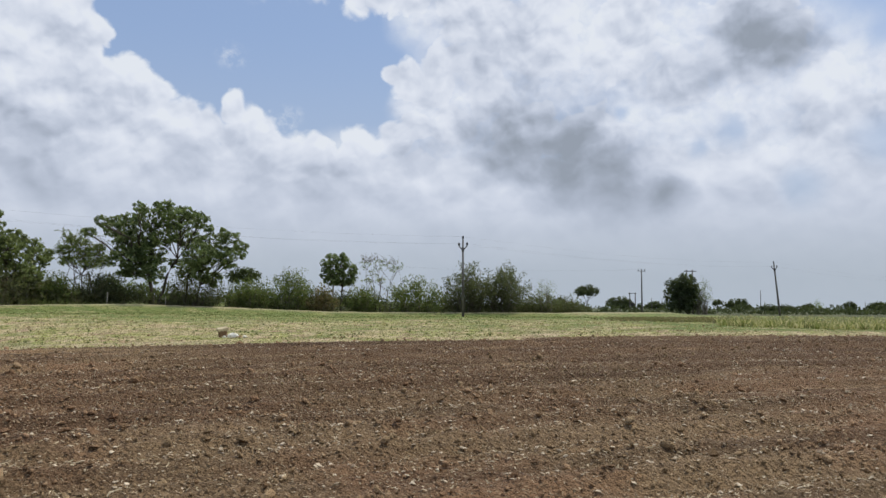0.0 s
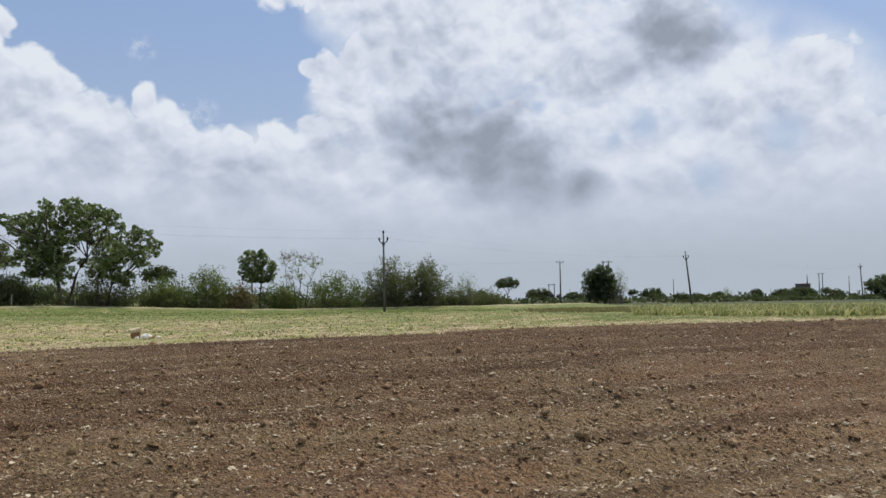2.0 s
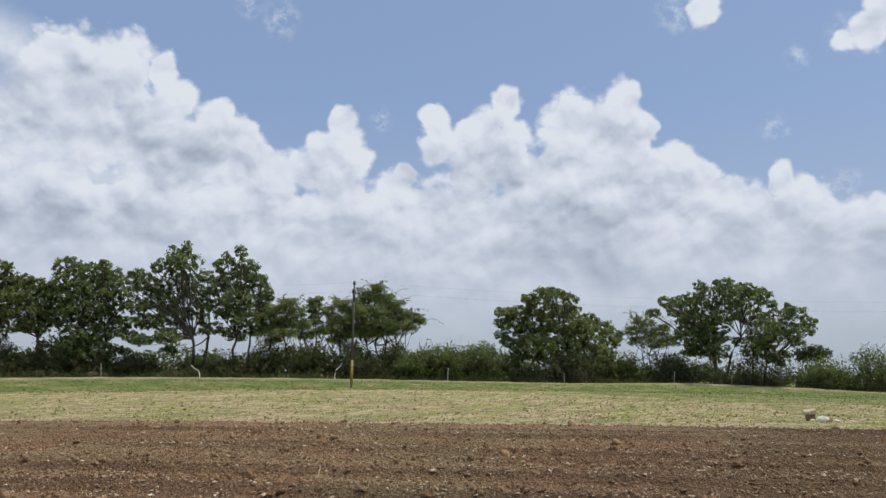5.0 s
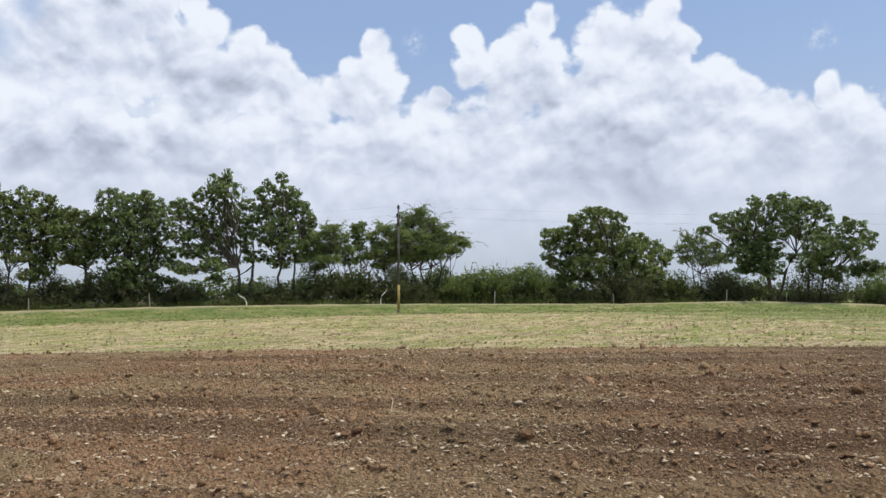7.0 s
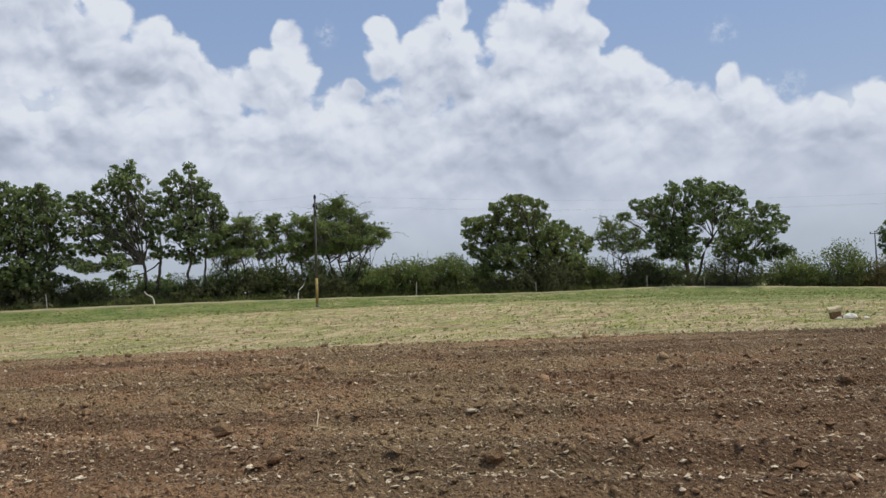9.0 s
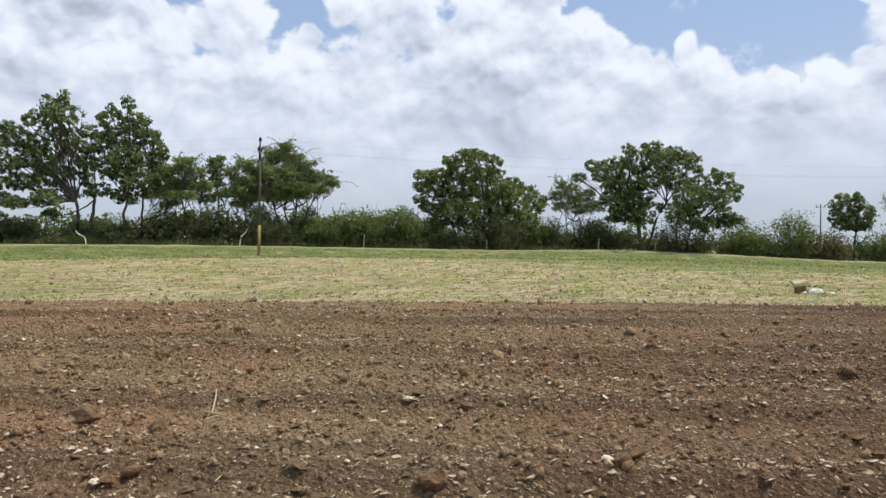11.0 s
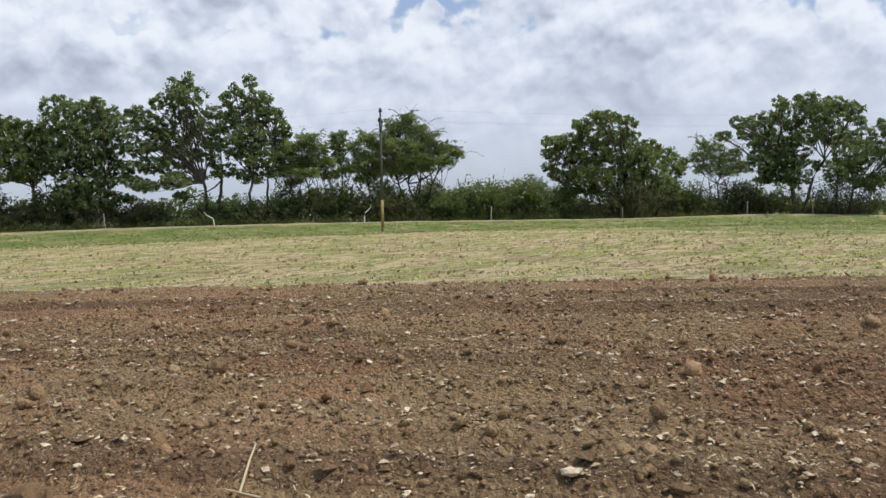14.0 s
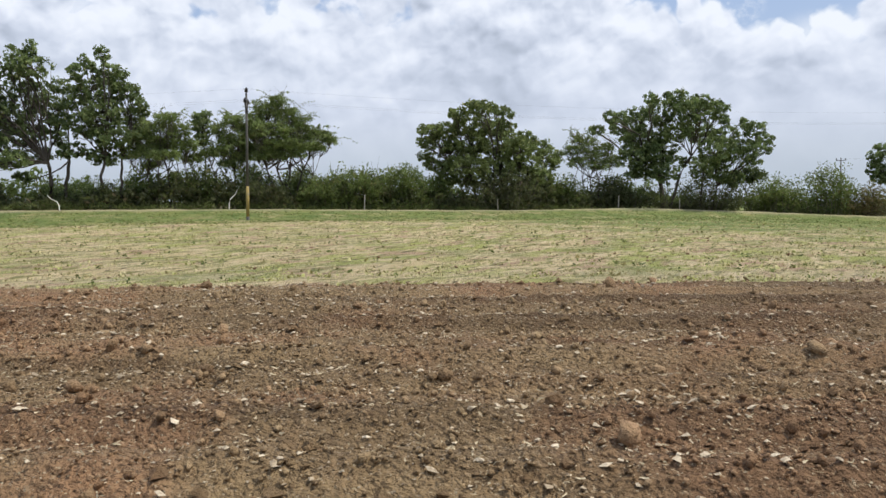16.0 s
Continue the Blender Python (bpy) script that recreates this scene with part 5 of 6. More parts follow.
TH_CROWN = [(-1.13, 6.99, 1.01, 0.5), (-0.35, 7.54, 0.55, 0.37), (-1.82, 6.3, 0.82, 0.5), (0.1, 6.62, 1.01, 0.55), (1.16, 6.07, 0.82, 0.5), (-0.9, 5.52, 1.65, 0.6), (1.16, 5.25, 1.19, 0.5), (2.53, 5.25, 0.82, 0.41), (3.22, 4.88, 0.55, 0.32), (0.01, 4.52, 1.83, 0.41), (2.07, 4.42, 1.01, 0.32), (-1.82, 4.24, 1.01, 0.41), (-0.9, 3.78, 1.37, 0.32), (0.93, 3.87, 0.64, 0.27), (-2.28, 5.25, 0.64, 0.46)]
SL_CROWN = [(-0.3, 6.37, 0.41, 0.36), (0.24, 6.47, 0.36, 0.36), (-0.07, 5.69, 0.68, 0.55), (-0.07, 4.87, 0.64, 0.46)]
F1_CROWN = [(-0.14, 6.05, 0.91, 0.36), (-1.05, 5.46, 1.0, 0.41), (0.54, 5.33, 1.0, 0.45), (-0.6, 4.51, 1.36, 0.5), (0.99, 4.33, 1.0, 0.45), (-1.5, 3.87, 0.91, 0.45), (-1.96, 4.96, 0.73, 0.41), (-2.41, 3.65, 0.82, 0.36), (-0.37, 3.6, 1.27, 0.36), (1.45, 3.51, 0.82, 0.32), (-1.28, 2.97, 0.73, 0.27)]
F2_CROWN = [(-0.22, 6.15, 0.73, 0.36), (0.46, 5.7, 0.82, 0.41), (-1.14, 5.56, 0.64, 0.41), (-0.22, 4.79, 1.28, 0.5), (0.82, 4.24, 0.91, 0.41), (-1.0, 4.06, 1.0, 0.36), (0.23, 3.6, 1.09, 0.32), (-1.82, 3.87, 0.64, 0.32), (-0.68, 3.14, 0.73, 0.23)]
F3_CROWN = [(-1.24, 5.77, 0.56, 0.38), (-0.3, 5.53, 0.75, 0.38), (-1.48, 4.83, 0.85, 0.47), (-0.07, 4.59, 1.03, 0.56), (1.11, 4.83, 0.66, 0.56), (-1.24, 3.89, 0.85, 0.38), (0.4, 3.65, 1.03, 0.47), (1.58, 3.89, 0.66, 0.56)]
B_CROWN = [(-1.65, 5.03, 0.63, 0.52), (-0.6, 5.03, 0.83, 0.73), (0.7, 4.77, 0.83, 0.63), (1.48, 4.77, 0.52, 0.52), (-1.65, 3.72, 0.83, 0.52), (-0.34, 3.57, 0.94, 0.52)]

DARK, OLIVE = "dark green broad-leaved tree with open crown, on the bank", "olive-green broad-leaved tree with rounded crown, on the bank"
for at, crown, stems, seed, mat, label, full, swell in [
    ((-26.0, 75.5), R_CROWN, [(-0.2, -0.4, 3.0, 0.22), (0.3, 2.0, 4.4, 0.13), (2.6, 2.9, 2.4, 0.10), (3.6, 4.0, 2.0, 0.08)], 11, "leaf", "broad dark green tree with wide open crown, on the bank", 1.08, 0.26),
    (row_at(20.2), M_CROWN, [(-1.6, -2.2, 2.2, 0.10), (-0.6, -0.4, 2.4, 0.12), (0.3, 0.2, 2.2, 0.10), (1.2, 1.6, 2.2, 0.10), (2.0, 2.8, 2.0, 0.09)], 12, "leaf_olive", OLIVE, 1.15, 0.2),
    (row_at(-12.4), L1_CROWN, [(1.4, 1.2, 3.0, 0.15), (2.2, 2.5, 3.2, 0.14)], 13, "leaf", "tall dark green tree with ragged open crown", 0.98, 0.1),
    (row_at(-6.9), L2_CROWN, [(-0.6, -0.8, 3.4, 0.12), (0.1, 0.2, 3.2, 0.10)], 14, "leaf", "tall slim dark green tree, on the bank", 1.05, 0.14),
    (row_at(-18.7), TC_CROWN, [(0.7, 1.0, 2.6, 0.14), (-0.4, -0.8, 2.4, 0.12)], 15, "leaf", DARK, 1.05, 0.14),
    (row_at(-23.3), TB_CROWN, [(0.5, 0.6, 3.0, 0.15)], 16, "leaf_olive", "small olive-green tree between taller ones", 1.05, 0.14),
    (row_at(-27.0), TA_CROWN, [(-1.3, -1.2, 2.8, 0.11), (0.3, 0.4, 2.4, 0.14)], 17, "leaf_olive", OLIVE, 1.05, 0.14),
    (row_at(-32.2), T0_CROWN, [(-0.6, -0.8, 2.4, 0.15), (0.8, 1.0, 2.2, 0.12)], 18, "leaf_olive", OLIVE, 1.05, 0.14),
    (row_at(-39.0), TA_CROWN, [(-0.8, -0.8, 2.6, 0.13), (0.5, 0.6, 2.4, 0.14)], 19, "leaf", DARK, 1.05, 0.14),
    (row_at(-1.4, 1.0), SL_CROWN, [(0.0, 0.0, 4.4, 0.07)], 20, "leaf", "slim dark green young tree in the row", 1.3, 0.2),
    ((-10.0, 83.0), S_CROWN, [(0.0, 0.1, 2.8, 0.10)], 21, "leaf", "small dark green round-topped tree in the hedge", 1.25, 0.12),
]:
    broad_tree(*at, crown, stems, seed, MAT[mat], label, full, swell)

FAN = [(-0.9, -2.0, 2.4, 0.07), (-0.5, -1.2, 2.8, 0.08), (-0.2, -0.5, 2.8, 0.09), (0.1, 0.4, 2.8, 0.09), (0.3, 1.2, 2.6, 0.08), (0.0, 0.1, 2.2, 0.08), (0.6, 2.0, 2.4, 0.06)]
SLIM_FAN = [(-0.9, -1.5, 2.2, 0.05), (-0.4, -0.8, 2.4, 0.055), (-0.1, -0.2, 2.6, 0.06), (0.2, 0.5, 2.4, 0.055), (0.6, 1.0, 2.3, 0.05), (0.9, 1.6, 2.1, 0.045)]
thorn_tree(*row_at(4.0), TH_CROWN, FAN, 51, "feathery light green thorn tree with umbrella crown, many stems", 2.0, 34)
thorn_tree(*row_at(-3.6, 0.3), F1_CROWN, SLIM_FAN, 61, "feathery light green thorn tree in the row", 1.7, 18)
thorn_tree(*row_at(0.8, 0.5), F2_CROWN, SLIM_FAN, 62, "feathery light green thorn tree in the row", 1.7, 14)
thorn_tree(*row_at(28.2, 0.2), F3_CROWN, SLIM_FAN, 63, "feathery pale green thorn tree with grey twigs", 1.4, 26)
thorn_tree(-5.9, 83.0, B_CROWN, SLIM_FAN, 84, "tall pale thorn tree, almost bare", 0.22, 60)

FEATHERY = "feathery pale green thorn shrub with thin bare twigs"
LEAFY = "dense leafy green shrub on the bank"
for s, back, w, h, seed, mat, label, arms, per, lo in [
    (9.0, -0.6, 4.6, 3.3, 64, "scrub", LEAFY, 60, 30, 0.1),
    (12.4, -0.4, 5.0, 3.4, 65, "scrub", LEAFY, 64, 30, 0.1),
    (6.4, -0.8, 3.6, 2.3, 66, "scrub", LEAFY, 40, 26, 0.1),
    (15.4, 0.6, 3.0, 2.6, 67, "scrub", LEAFY, 36, 24, 0.1),
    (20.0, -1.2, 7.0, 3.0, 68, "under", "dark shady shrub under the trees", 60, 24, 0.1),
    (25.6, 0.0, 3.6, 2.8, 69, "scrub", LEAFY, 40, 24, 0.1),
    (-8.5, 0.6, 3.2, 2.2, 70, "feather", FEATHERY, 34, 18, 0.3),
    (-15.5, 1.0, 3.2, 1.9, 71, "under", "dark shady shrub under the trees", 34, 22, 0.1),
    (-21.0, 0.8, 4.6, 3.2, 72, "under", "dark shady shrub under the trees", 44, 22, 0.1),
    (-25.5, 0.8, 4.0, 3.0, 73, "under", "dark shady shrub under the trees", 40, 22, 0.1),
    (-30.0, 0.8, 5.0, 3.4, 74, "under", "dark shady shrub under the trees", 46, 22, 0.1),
    (-5.6, 0.8, 3.6, 2.7, 94, "scrub", LEAFY, 44, 24, 0.1),
    (-2.0, 0.6, 3.6, 3.0, 95, "scrub", LEAFY, 44, 24, 0.1),
    (1.6, 0.8, 3.6, 3.3, 96, "leaf_olive", "dark leafy shrub among the stems", 48, 26, 0.1),
    (5.0, 1.0, 4.0, 3.0, 97, "leaf_olive", "dark leafy shrub among the stems", 48, 26, 0.1),
    (-11.0, 1.2, 3.6, 1.6, 98, "leaf_olive", "dark leafy shrub among the stems", 40, 24, 0.1),
    (24.0, 0.6, 3.4, 3.0, 99, "leaf_olive", "dark leafy shrub among the stems", 40, 24, 0.1),
    (30.4, 0.6, 3.4, 2.8, 100, "leaf_olive", "dark leafy shrub among the stems", 40, 24, 0.1),
    (2.5, -0.8, 4.0, 2.2, 75, "under", "dark shady shrub under the trees", 40, 22, 0.1),
]:
    x, y = row_at(s, back)
    shrub("shrub", x, y, w, h, seed, MAT[mat], label, arms, per, 0.13 if mat == "feather" else 0.19, top=0.40 if mat == "feather" else 0.46, low=lo)
for x, y, w, h, seed, mat, label, arms, per, lo in [
    (-18.2, 79.5, 4.6, 3.3, 81, "scrub", LEAFY, 56, 28, 0.1),
    (-14.6, 80.5, 4.6, 4.2, 82, "scrub", LEAFY, 60, 28, 0.1),
    (-11.6, 81.0, 3.2, 2.8, 83, "rust", "rusty brown half-dry shrub on the bank", 36, 24, 0.1),
    (-7.6, 82.4, 4.0, 3.0, 85, "scrub", LEAFY, 40, 26, 0.1),
    (-2.6, 83.0, 5.8, 3.7, 86, "scrub", LEAFY, 60, 28, 0.1),
    (2.6, 83.6, 5.4, 5.0, 87, "thicket", "large dark thorn thicket behind the pole", 80, 30, 0.1),
    (6.2, 84.0, 5.0, 5.1, 88, "thicket", "large dark thorn thicket behind the pole", 80, 30, 0.1),
    (10.6, 85.0, 2.8, 3.6, 89, "feather", "nearly bare thorn shrub with grey twigs", 26, 6, 0.5),
    (9.2, 86.0, 4.0, 1.9, 90, "under", "low dark shrub on the bank", 36, 24, 0.1),
    (13.5, 92.0, 5.0, 1.7, 91, "under", "low dark shrub on the bank", 36, 24, 0.1),
    (-23.0, 76.5, 5.0, 3.4, 92, "under", "dark shady shrub under the trees", 40, 24, 0.1),
    (-30.0, 72.5, 4.6, 2.9, 93, "under", "dark shady shrub under the trees", 40, 24, 0.1),
]:
    shrub("shrub", x, y, w, h, seed, MAT[mat], label, arms, per, 0.12 if mat == "feather" else 0.19, top=0.35 if mat == "feather" else 0.50, low=lo)


def thicket(name, way, back, high, per_metre, seed, mat, label, deep=1.6, size=0.13, stems=2.0):
    """A run of undergrowth along a line: stems and leaves as one mesh each."""
    g = np.random.default_rng(seed)
    way = np.asarray(way, float)
    seg = np.hypot(*np.diff(way, axis=0).T)
    total = seg.sum()
    s = g.uniform(0, total, int(total * per_metre))
    cum = np.r_[0, np.cumsum(seg)]
    x, y = np.interp(s, cum, way[:, 0]), np.interp(s, cum, way[:, 1])
    k = np.clip(np.searchsorted(cum, s) - 1, 0, len(seg) - 1)
    nx, ny = -(np.diff(way[:, 1]) / seg)[k], (np.diff(way[:, 0]) / seg)[k]
    off = back + g.uniform(0, deep, len(s))
    x, y = x + nx * off, y + ny * off
    tall = high * (0.62 + 0.25 * np.sin(s * 0.55 + seed) + 0.13 * np.sin(s * 1.7)) * g.uniform(0.35, 1.1, len(s))
    z = land(x, y)
    stuff(name, [leaves(np.c_[x, y, z + np.maximum(tall * g.random(len(s)) ** 0.6, 0.1)], 0.30, 9, size, g, 0.4, 0.1)], mat, label, "undergrowth")
    m_ = int(total * stems)
    if m_:
        pick_ = g.integers(0, len(s), m_)
        wood = []
        for i in pick_:
            a = np.array([x[i], y[i], z[i] - 0.05])
            b = a + [g.normal(0, 0.4), g.normal(0, 0.4), tall[i] * 1.25 + 0.4]
            wood.append(branch(a, b, 0.022, 0.006, 0.08, 4, 4, g)[0])
        stuff(name.replace("growth", "growth_stems"), wood, MAT["twig"], "thin bare stems standing in the undergrowth", "stems")


near_row = [row_at(s) for s in (-60, -30, 0, 31)]
# the gloom under the trees sits in this dark leaf colour
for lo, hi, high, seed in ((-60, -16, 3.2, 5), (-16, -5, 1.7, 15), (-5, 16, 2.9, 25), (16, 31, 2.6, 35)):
    thicket("undergrowth", [row_at(q) for q in np.linspace(lo, hi, 3)], -1.6, high, 62, seed, MAT["under"], "tangled undergrowth beneath the row of trees, darkened as if in shade", 3.6, 0.31)
thicket("undergrowth_edge", near_row, -2.3, 0.6, 26, 6, MAT["scrub"], "low weeds along the foot of the bank", 1.0, 0.10, 0.0)
thicket("undergrowth_east", [(-30, 71.5), (-19, 80), (-6, 84), (8, 86), (16, 92)], -1.0, 2.6, 80, 7, MAT["under"], "tangled undergrowth along the far bank, darkened as if in shade", 3.0, 0.2)
thicket("scrub_behind", [row_at(s, 16) for s in (-60, -20, 30, 50)], 0, 3.3, 44, 8, MAT["scrub"], "light green scrub behind the trees", 3.5, 0.34, 0.0)
thicket("far_hedge", [(-40, 150), (10, 165), (70, 160), (150, 190), (230, 200)], 0, 2.1, 11, 9, MAT["far_leaf"], "dark distant hedge beyond the crop", 4.0, 0.45, 0.0)
thicket("farther_hedge", [(-60, 300), (60, 330), (200, 330), (420, 330)], 0, 3.0, 4, 10, MAT["far_leaf"], "hazy distant line of hedges", 8.0, 1.0, 0.0)


def far_place(az, d):
    return 0.0 + d * math.sin(radians(az)), 0.9 + d * math.cos(radians(az))


CLUMP = [(0, 0.62, 0.34, 0.26), (-0.26, 0.5, 0.22, 0.22), (0.26, 0.52, 0.22, 0.22), (0.05, 0.35, 0.42, 0.2)]
BALL = [(0, 0.72, 0.36, 0.16), (-0.2, 0.64, 0.26, 0.13), (0.22, 0.64, 0.26, 0.13)]
for az, d, w, h, blobs, seed, label in [
    (10.0, 200, 6.4, 7.4, BALL, 101, "small distant round-topped tree on a thin trunk"),
    (12.2, 215, 8.0, 4.2, CLUMP, 102, "distant dark clump of bushes"),
    (18.5, 205, 2.8, 3.6, BALL, 104, "small distant round-topped tree on a thin trunk"),
    (19.75, 200, 5.6, 3.9, CLUMP, 105, "distant dark clump of bushes"),
    (21.6, 200, 3.8, 2.4, CLUMP, 106, "distant dark clump of bushes"),
    (22.6, 240, 5.0, 2.4, CLUMP, 107, "distant dark clump of bushes"),
    (26.35, 240, 3.6, 3.4, CLUMP, 108, "distant dark clump of bushes"),
    (27.9, 240, 5.4, 3.4, CLUMP, 109, "distant dark clump of bushes"),
    (28.7, 222, 4.6, 3.4, CLUMP, 117, "distant dark tree beside a shed"),
    (29.1, 214, 7.0, 3.3, CLUMP, 122, "distant dark tree beside a shed"),
    (30.4, 222, 3.0, 3.2, BALL, 110, "distant dark tree beside a shed"),
    (31.05, 220, 4.2, 2.8, CLUMP, 118, "distant dark clump of bushes"),
    (33.7, 185, 8.0, 5.8, CLUMP, 111, "broad dark distant thicket"),
    (35.4, 185, 9.0, 4.6, CLUMP, 112, "broad dark distant thicket"),
    (38.0, 190, 12.0, 5.0, CLUMP, 119, "broad dark distant thicket"),
    (-13.5, 112, 5.0, 5.4, BALL, 113, "dark round tree behind the hedge"),
    (8.2, 230, 4.0, 3.8, CLUMP, 114, "distant dark clump of bushes"),
    (14.6, 300, 8.0, 3.6, CLUMP, 115, "hazy distant tree on the skyline"),
    (24.0, 380, 6.0, 3.6, CLUMP, 116, "hazy distant tree on the skyline"),
]:
    x, y = far_place(az, d)
    tree("tree", x, y, w, h, blobs, seed, MAT["far_leaf"], label, 1, 0.3, 24, 0.34, 1.3, 0.5, 0.14, "distant trees")
x, y = far_place(16.55, 158)
tree("tree", x, y, 7.8, 7.7, [(-0.20, 0.66, 0.28, 0.22), (-0.02, 0.80, 0.22, 0.16), (-0.30, 0.42, 0.24, 0.22), (-0.02, 0.45, 0.30, 0.26), (0.12, 0.60, 0.22, 0.2), (0.22, 0.30, 0.24, 0.2), (-0.12, 0.2, 0.36, 0.16)], 103, MAT["far_leaf"], "dark distant thicket round a pair of poles", 3, 0.12, 26, 0.34, 1.1, 0.5, 0.12, "distant trees")
shrub("shrub", *far_place(17.55, 157), 4.4, 6.6, 120, MAT["feather"], "distant pale bush, nearly bare, beside the thicket", 34, 4, 0.2, low=0.5, group="distant trees")
shrub("shrub", *far_place(24.5, 235), 3.6, 3.2, 121, MAT["feather"], "distant pale bush, nearly bare", 24, 4, 0.2, low=0.5, group="distant trees")


# ---- poles, wires, fence ----
def ring(bm, x, y, z, r, n=12):
    return [bm.verts.new((x + r * math.cos(2 * math.pi * k / n), y + r * math.sin(2 * math.pi * k / n), z)) for k in range(n)]


def turned(name, profile, mat, parent, at=(0, 0, 0), n=12, label=""):
    """A turned part from (radius, height) pairs, closed at both ends."""
    bm = bmesh.new()
    rows = [ring(bm, 0, 0, z, r, n) for r, z in profile]
    for a, b in zip(rows[:-1], rows[1:]):
        for k in range(n):
            bm.faces.new((a[k], a[(k + 1) % n], b[(k + 1) % n], b[k]))
    bm.faces.new(rows[0][::-1]), bm.faces.new(rows[-1])
    me = bpy.data.meshes.new(name)
    bm.to_mesh(me)
    bm.free()
    for f in me.polygons:
        f.use_smooth = len(f.vertices) == 4
    me.materials.append(mat)
    ob = new(name, me)
    ob.parent, ob.location = parent, at
    return tagged(ob, label)


def bar(name, a, b, wide, deep, mat, parent):
    """A bevelled flat bar from a to b."""
    a, b = Vector(a), Vector(b)
    bm = bmesh.new()
    bmesh.ops.create_cube(bm, size=1.0)
    bmesh.ops.scale(bm, vec=(wide, deep, (b - a).length), verts=bm.verts)
    bmesh.ops.bevel(bm, geom=bm.edges[:], offset=min(wide, deep) * 0.15, segments=1, affect="EDGES")
    me = bpy.data.meshes.new(name)
    bm.to_mesh(me)
    bm.free()
    me.materials.append(mat)
    ob = new(name, me)
    ob.parent = parent
    ob.matrix_basis = Matrix.LocRotScale((a + b) / 2, (b - a).to_track_quat("Z", "X"), None)
    return ob


def carried_by(ob, holder):
    """Hang a small part under another part, where it stands."""
    ob.parent = holder
    ob.matrix_parent_inverse = holder.matrix_basis.inverted()
    return ob


INSULATOR = [(0.03, 0), (0.03, 0.06), (0.085, 0.07), (0.105, 0.12), (0.07, 0.16), (0.09, 0.17), (0.095, 0.22), (0.055, 0.26), (0.06, 0.30), (0.03, 0.33)]
CARRY = {}


def power_pole(key, x, y, high, arm_az, lean=(0, 0), yellow=False, style="vee", thick=0.11, label=""):
    """A power pole with its arms across arm_az (degrees from +y)."""
    base = Vector(on_land(x, y))
    root = thing("power_pole", base, label or "grey concrete power pole with V-shaped arms and insulators", "utility pole", "power poles")
    root.rotation_euler = (radians(lean[1]), radians(lean[0]), 0)
    bottom = -0.4
    if yellow:
        turned("shaft", [(thick * 1.05, 0.22), (thick * 1.02, 1.9)], MAT["yellow"], root, label="band of worn yellow paint")
        turned("foot", [(thick * 1.1, bottom), (thick * 1.06, 0.218)], MAT["concrete"], root)
        turned("shaft", [(thick * 1.01, 1.902), (thick * 0.62, high - 0.35)], MAT["concrete"], root)
    else:
        turned("shaft", [(thick * 1.12, bottom), (thick * 0.62, high - 0.35)], MAT["concrete"], root)
    a = Vector((math.sin(radians(arm_az)), math.cos(radians(arm_az)), 0))
    tops = []
    if style == "vee":
        turned("collar", [(thick * 0.85, high - 1.35), (thick * 0.95, high - 1.33), (thick * 0.95, high - 0.98), (thick * 0.85, high - 0.96)], MAT["steel"], root)
        turned("cap", [(0.055, high - 0.36), (0.05, high - 0.24)], MAT["steel"], root)
        for s in (-1, 1):
            tip = a * (s * 0.46) + Vector((0, 0, high - 0.86))
            arm = bar("arm", a * (s * 0.05) + Vector((0, 0, high - 1.18)), tip, 0.08, 0.07, MAT["steel"], root)
            carried_by(turned("insulator", INSULATOR, MAT["porcelain"], root, tip, 10, "dark brown porcelain insulator"), arm)
            tops.append(tip + Vector((0, 0, 0.22)))
        turned("insulator", INSULATOR, MAT["porcelain"], root, (0, 0, high - 0.26), 10)
        tops.append(Vector((0, 0, high)))
    elif style == "tee":
        arm = bar("arm", a * -0.75 + Vector((0, 0, high - 0.5)), a * 0.75 + Vector((0, 0, high - 0.5)), 0.10, 0.08, MAT["steel"], root)
        for s in (-0.68, 0.68):
            carried_by(turned("insulator", INSULATOR, MAT["porcelain"], root, a * s + Vector((0, 0, high - 0.45)), 10, "dark brown porcelain insulator"), arm)
            tops.append(a * s + Vector((0, 0, high - 0.22)))
        turned("insulator", INSULATOR, MAT["porcelain"], root, (0, 0, high - 0.36), 10)
        tops.append(Vector((0, 0, high - 0.1)))
    turn = Euler(root.rotation_euler).to_matrix()
    CARRY[key] = [base + turn @ t for t in tops]
    return root


def wire(a, b, sag):
    t = np.linspace(0, 1, 17)[:, None]
    p = np.array(a) + (np.array(b) - np.array(a)) * t
    p[:, 2] -= sag * 4 * (t * (1 - t))[:, 0]
    v, f = tube(p, np.full(17, 0.0021), 5)
    return tagged(new("overhead_wire", mesh_from("overhead_wire", v, f, MAT["steel"], True)), "thin dark overhead power wire between poles", "wire", "overhead wires")


power_pole("A", -40.03, 42.98, 7.22, -35.0, (1.0, 0), True, "vee", 0.088, "slim grey power pole with worn yellow foot, in the green strip")
power_pole("Z", -84.0, 10.0, 6.9, -35.0)
power_pole("B", 1.85, 74.2, 7.15, -50.0)
power_pole("C", 49.4, 121.5, 8.0, -30.0, (-5.5, 0), thick=0.15, label="leaning grey power pole with V-shaped arms")
power_pole("D", 125.9, 198.6, 8.9, -30.0, (-3.0, 0), thick=0.16)
power_pole("E", 38.8, 160.6, 8.7, 80.0, style="tee", thick=0.16, label="distant power pole with a straight cross-arm")
power_pole("G", -20.5, 158.0, 8.4, 85.0, style="tee", thick=0.14, label="distant power pole with a straight cross-arm")
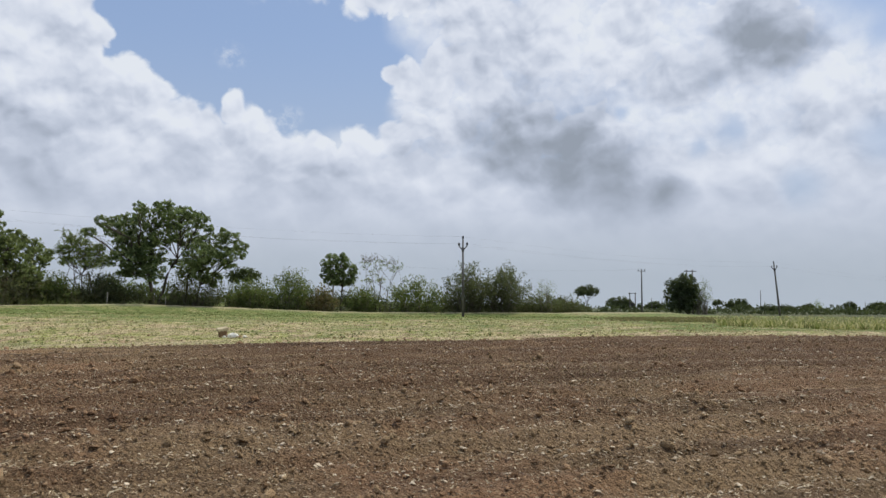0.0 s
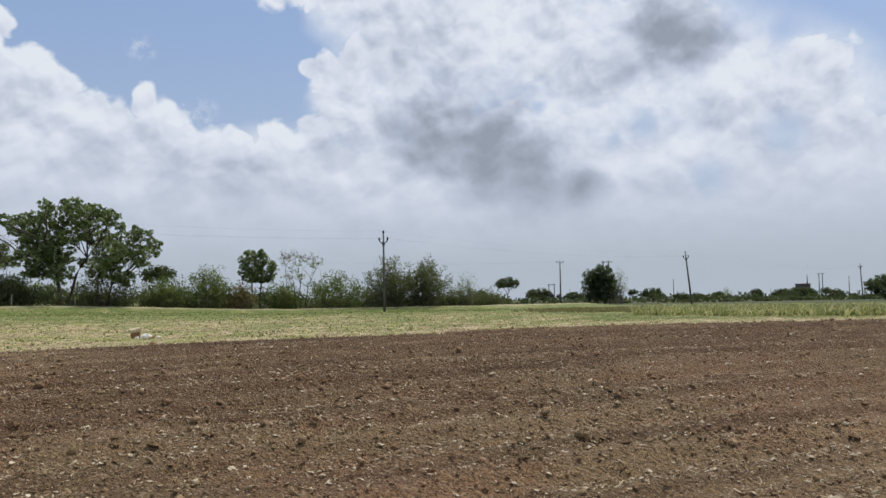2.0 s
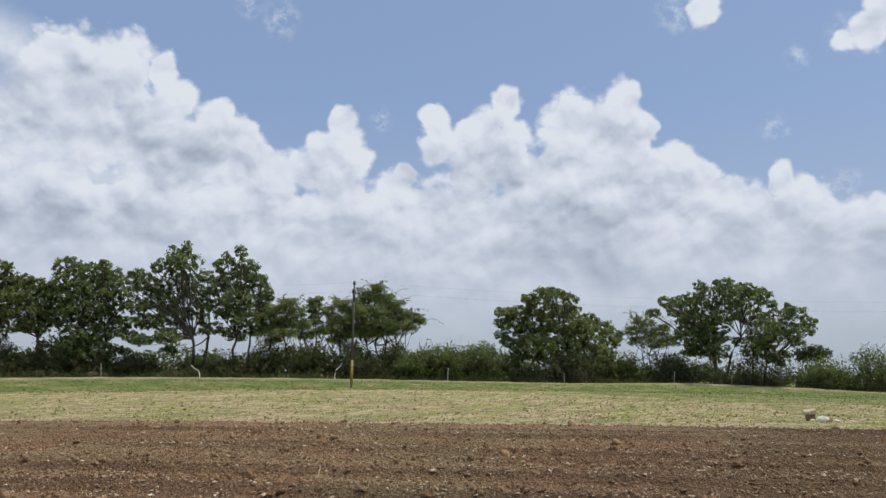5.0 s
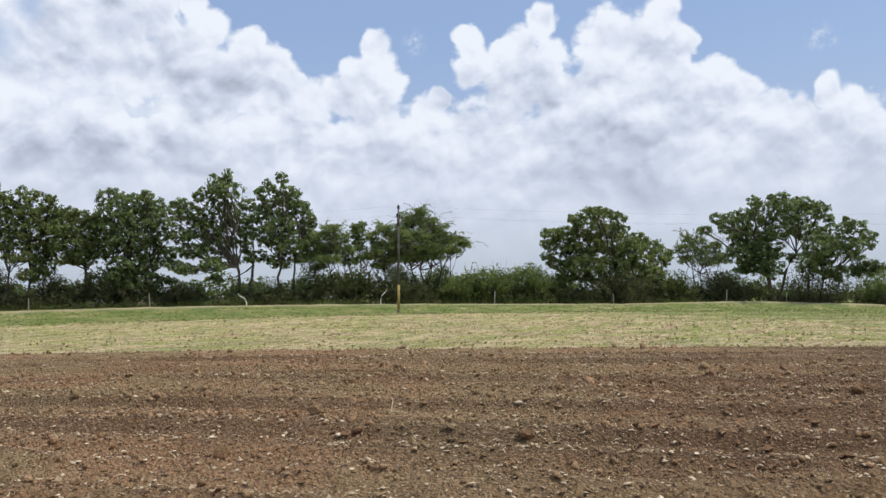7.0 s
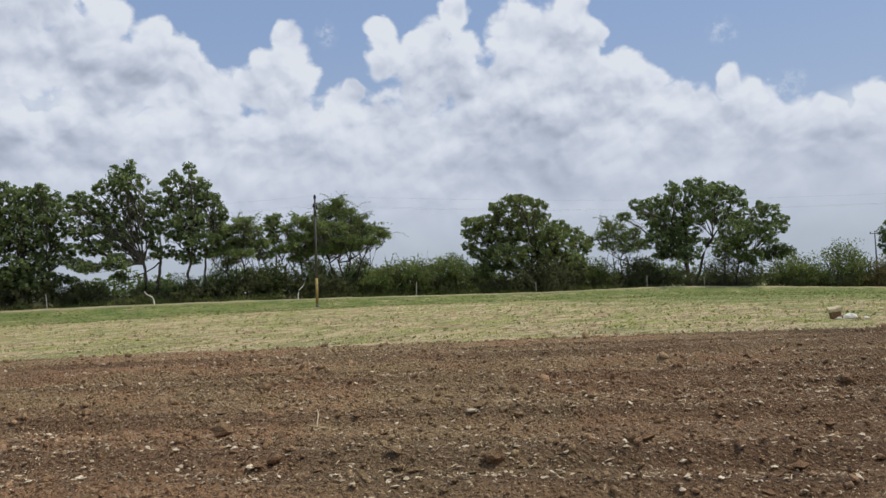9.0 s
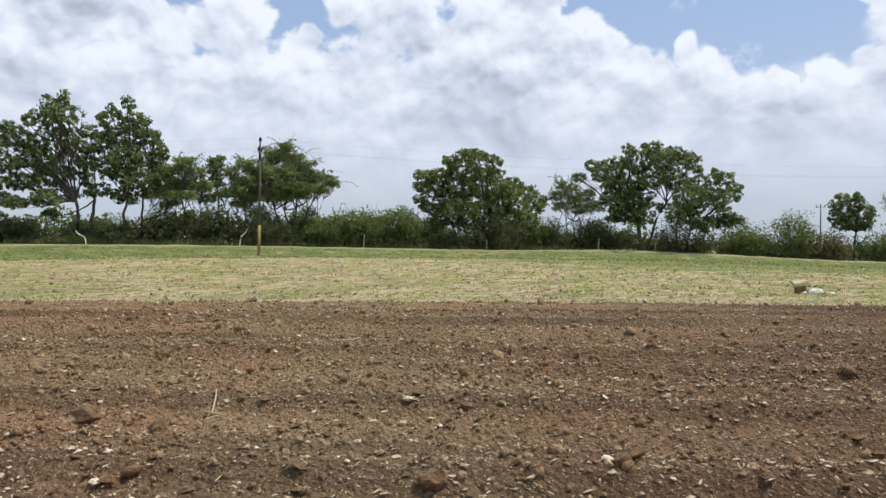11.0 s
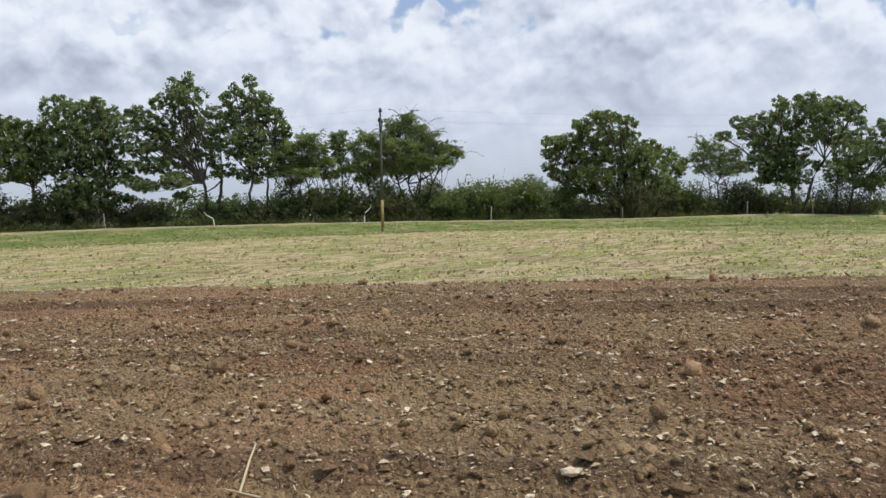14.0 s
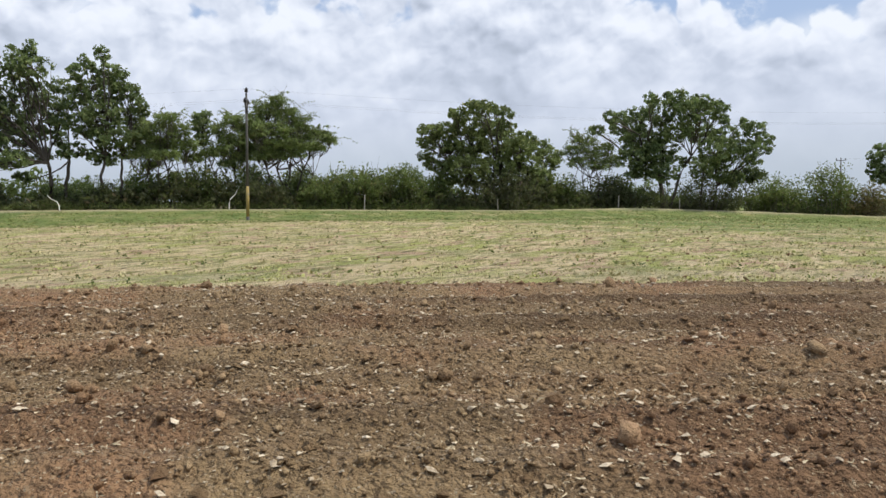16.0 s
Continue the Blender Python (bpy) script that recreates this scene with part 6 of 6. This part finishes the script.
for a_, b_ in (("Z", "A"), ("A", "B"), ("B", "C"), ("C", "D")):
    for k in range(3):
        wire(CARRY[a_][k], CARRY[b_][k], 0.7 if b_ != "D" else 1.2)
for k in range(3):
    wire(CARRY["G"][k], CARRY["E"][k], 0.8)

# pair of poles carrying a platform, in the distant thicket
x, y = far_place(16.75, 163)
frame_pole = thing("pole_pair", on_land(x, y), "pair of distant poles joined by a cross-beam", "utility pole", "power poles")
for off in (-0.55, 0.55):
    turned("post", [(0.13, -0.4), (0.11, 8.4)], MAT["concrete"], frame_pole, (off, 0, 0))
bar("beam", (-1.0, 0, 8.1), (1.3, 0, 8.1), 0.14, 0.12, MAT["steel"], frame_pole)
x, y = far_place(13.05, 185)
frame_low = thing("pole_pair", on_land(x, y), "low distant frame of two poles with a box", "utility pole", "power poles")
for off in (-0.6, 0.6):
    turned("post", [(0.12, -0.4), (0.10, 4.4)], MAT["concrete"], frame_low, (off, 0, 0))
bar("beam", (-0.9, 0, 4.2), (0.9, 0, 4.2), 0.12, 0.12, MAT["steel"], frame_low)
bar("box", (0, 0, 1.3), (0, 0, 2.2), 0.7, 0.5, MAT["steel"], frame_low)
for az, d, h in ((21.16, 230, 5.8), (31.75, 230, 5.8), (14.3, 260, 4.0), (15.0, 300, 4.6), (27.2, 300, 3.4), (7.3, 150, 5.0)):
    x, y = far_place(az, d)
    p = thing("thin_pole", on_land(x, y), "thin distant bare pole", "pole", "distant poles")
    turned("shaft", [(0.11, -0.3), (0.07, h)], MAT["concrete"], p)

# small shed far off
x, y = far_place(29.1, 225)
shed = thing("shed", on_land(x, y), "small distant dark grey flat-roofed shed", "shed")


def box(name, size, at, mat, parent, bevel=0.03):
    bm = bmesh.new()
    bmesh.ops.create_cube(bm, size=1.0)
    bmesh.ops.scale(bm, vec=size, verts=bm.verts)
    bmesh.ops.bevel(bm, geom=bm.edges[:], offset=bevel, segments=1, affect="EDGES")
    me = bpy.data.meshes.new(name)
    bm.to_mesh(me)
    bm.free()
    me.materials.append(mat)
    ob = new(name, me)
    ob.parent, ob.location = parent, at
    return ob


box("wall", (2.6, 2.6, 3.9), (0, 0, 1.85), MAT["plaster"], shed)
box("roof", (2.9, 2.9, 0.2), (0, 0, 3.91), MAT["concrete"], shed)
box("door", (0.95, 0.08, 2.0), (0.5, -1.33, 1.0), MAT["steel"], shed, 0.01)
turned("roof_mast", [(0.14, 4.0), (0.06, 6.3)], MAT["steel"], shed, (1.2, 0, 0))
x, y = far_place(30.15, 222)
frame_far = thing("pole_pair", on_land(x, y), "pair of distant poles joined by a cross-beam", "utility pole", "power poles")
for off in (-0.45, 0.45):
    turned("post", [(0.11, -0.4), (0.09, 6.4)], MAT["concrete"], frame_far, (off, 0, 0))
bar("beam", (-1.0, 0, 6.3), (1.0, 0, 6.3), 0.10, 0.10, MAT["steel"], frame_far)

# fence posts on the bank
fg = np.random.default_rng(77)
for i, s in enumerate((-34.4, -25.85, -17.3, 9.05, 18.9, 28.7, 34.05)):
    x, y = row_at(s, -3.0)
    h = fg.uniform(0.85, 1.1)
    p = thing("fence_post", on_land(x, y), "thin pale weathered wooden fence post on the bank", "fence post", "fence posts")
    a, b = fg.normal(0, 0.05, 2)
    part("shaft", [tube([(0, 0, -0.3), (0, 0, 0.2), (a * 0.6, b * 0.6, h * 0.6), (a, b, h - 0.02), (a, b, h)], [0.036, 0.034, 0.03, 0.026, 0.01], 8)], MAT["post"], p, "", True)


def bent_stick(s_, tall, lean):
    """A crooked stick: upright below, bent over above."""
    x, y = row_at(s_, -3.0)
    p = thing("bent_stick", on_land(x, y), "crooked bleached white stick standing on the bank", "stick", "fence posts")
    r_, d_ = across(x, y)
    way = [(0.0, 0.0), (0.02, 0.4), (0.10, 0.7), (0.42, 0.98), (0.56, 1.3)]
    part("shaft", [tube([r_ * q * lean + np.array([0, 0, h * tall]) for q, h in way], [0.036, 0.034, 0.032, 0.028, 0.014], 7)], MAT["white"], p, "", True)


bent_stick(0.0, 1.0, 1.0)
bent_stick(-10.2, 0.75, -1.2)

# boundary block with white stones in the meadow
base = on_land(-7.42, 28.5, -0.08)
block = thing("stone_block", base, "weathered brown stone block tilted in the grass", "block")
# dark body and pale cap: shaded front and sunlit top put into the colours
b = box("body", (0.27, 0.26, 0.36), (0, 0, 0.12), MAT["dark_clod"], block, 0.025)
b.rotation_euler = (radians(4), radians(-8), radians(20))
b = tagged(box("cap", (0.36, 0.32, 0.11), (-0.02, -0.01, 0.345), MAT["brownstone"], block, 0.02), "flat tan capstone, coloured pale as if sunlit")
b.rotation_euler = (radians(8), radians(-10), radians(24))
slab = thing("stone_slab", on_land(-7.05, 28.4, -0.06), "flat brown stone slab beside the block", "slab")
b = box("body", (0.46, 0.30, 0.07), (0, 0, 0.10), MAT["dark_clod"], slab, 0.015)
b.rotation_euler = (radians(3), radians(6), radians(-10))
for x, y, sx in ((-7.02, 28.2, 0.36), (-7.27, 28.1, 0.16), (-6.62, 28.2, 0.18)):
    ob = single_lump("white_stone", x, y, sx, MAT["white"], "whitewashed rounded stone lying in the grass", "stone", "white stones", 0.6)
    ob.location.z = on_land(x, y)[2] + sx * 0.2
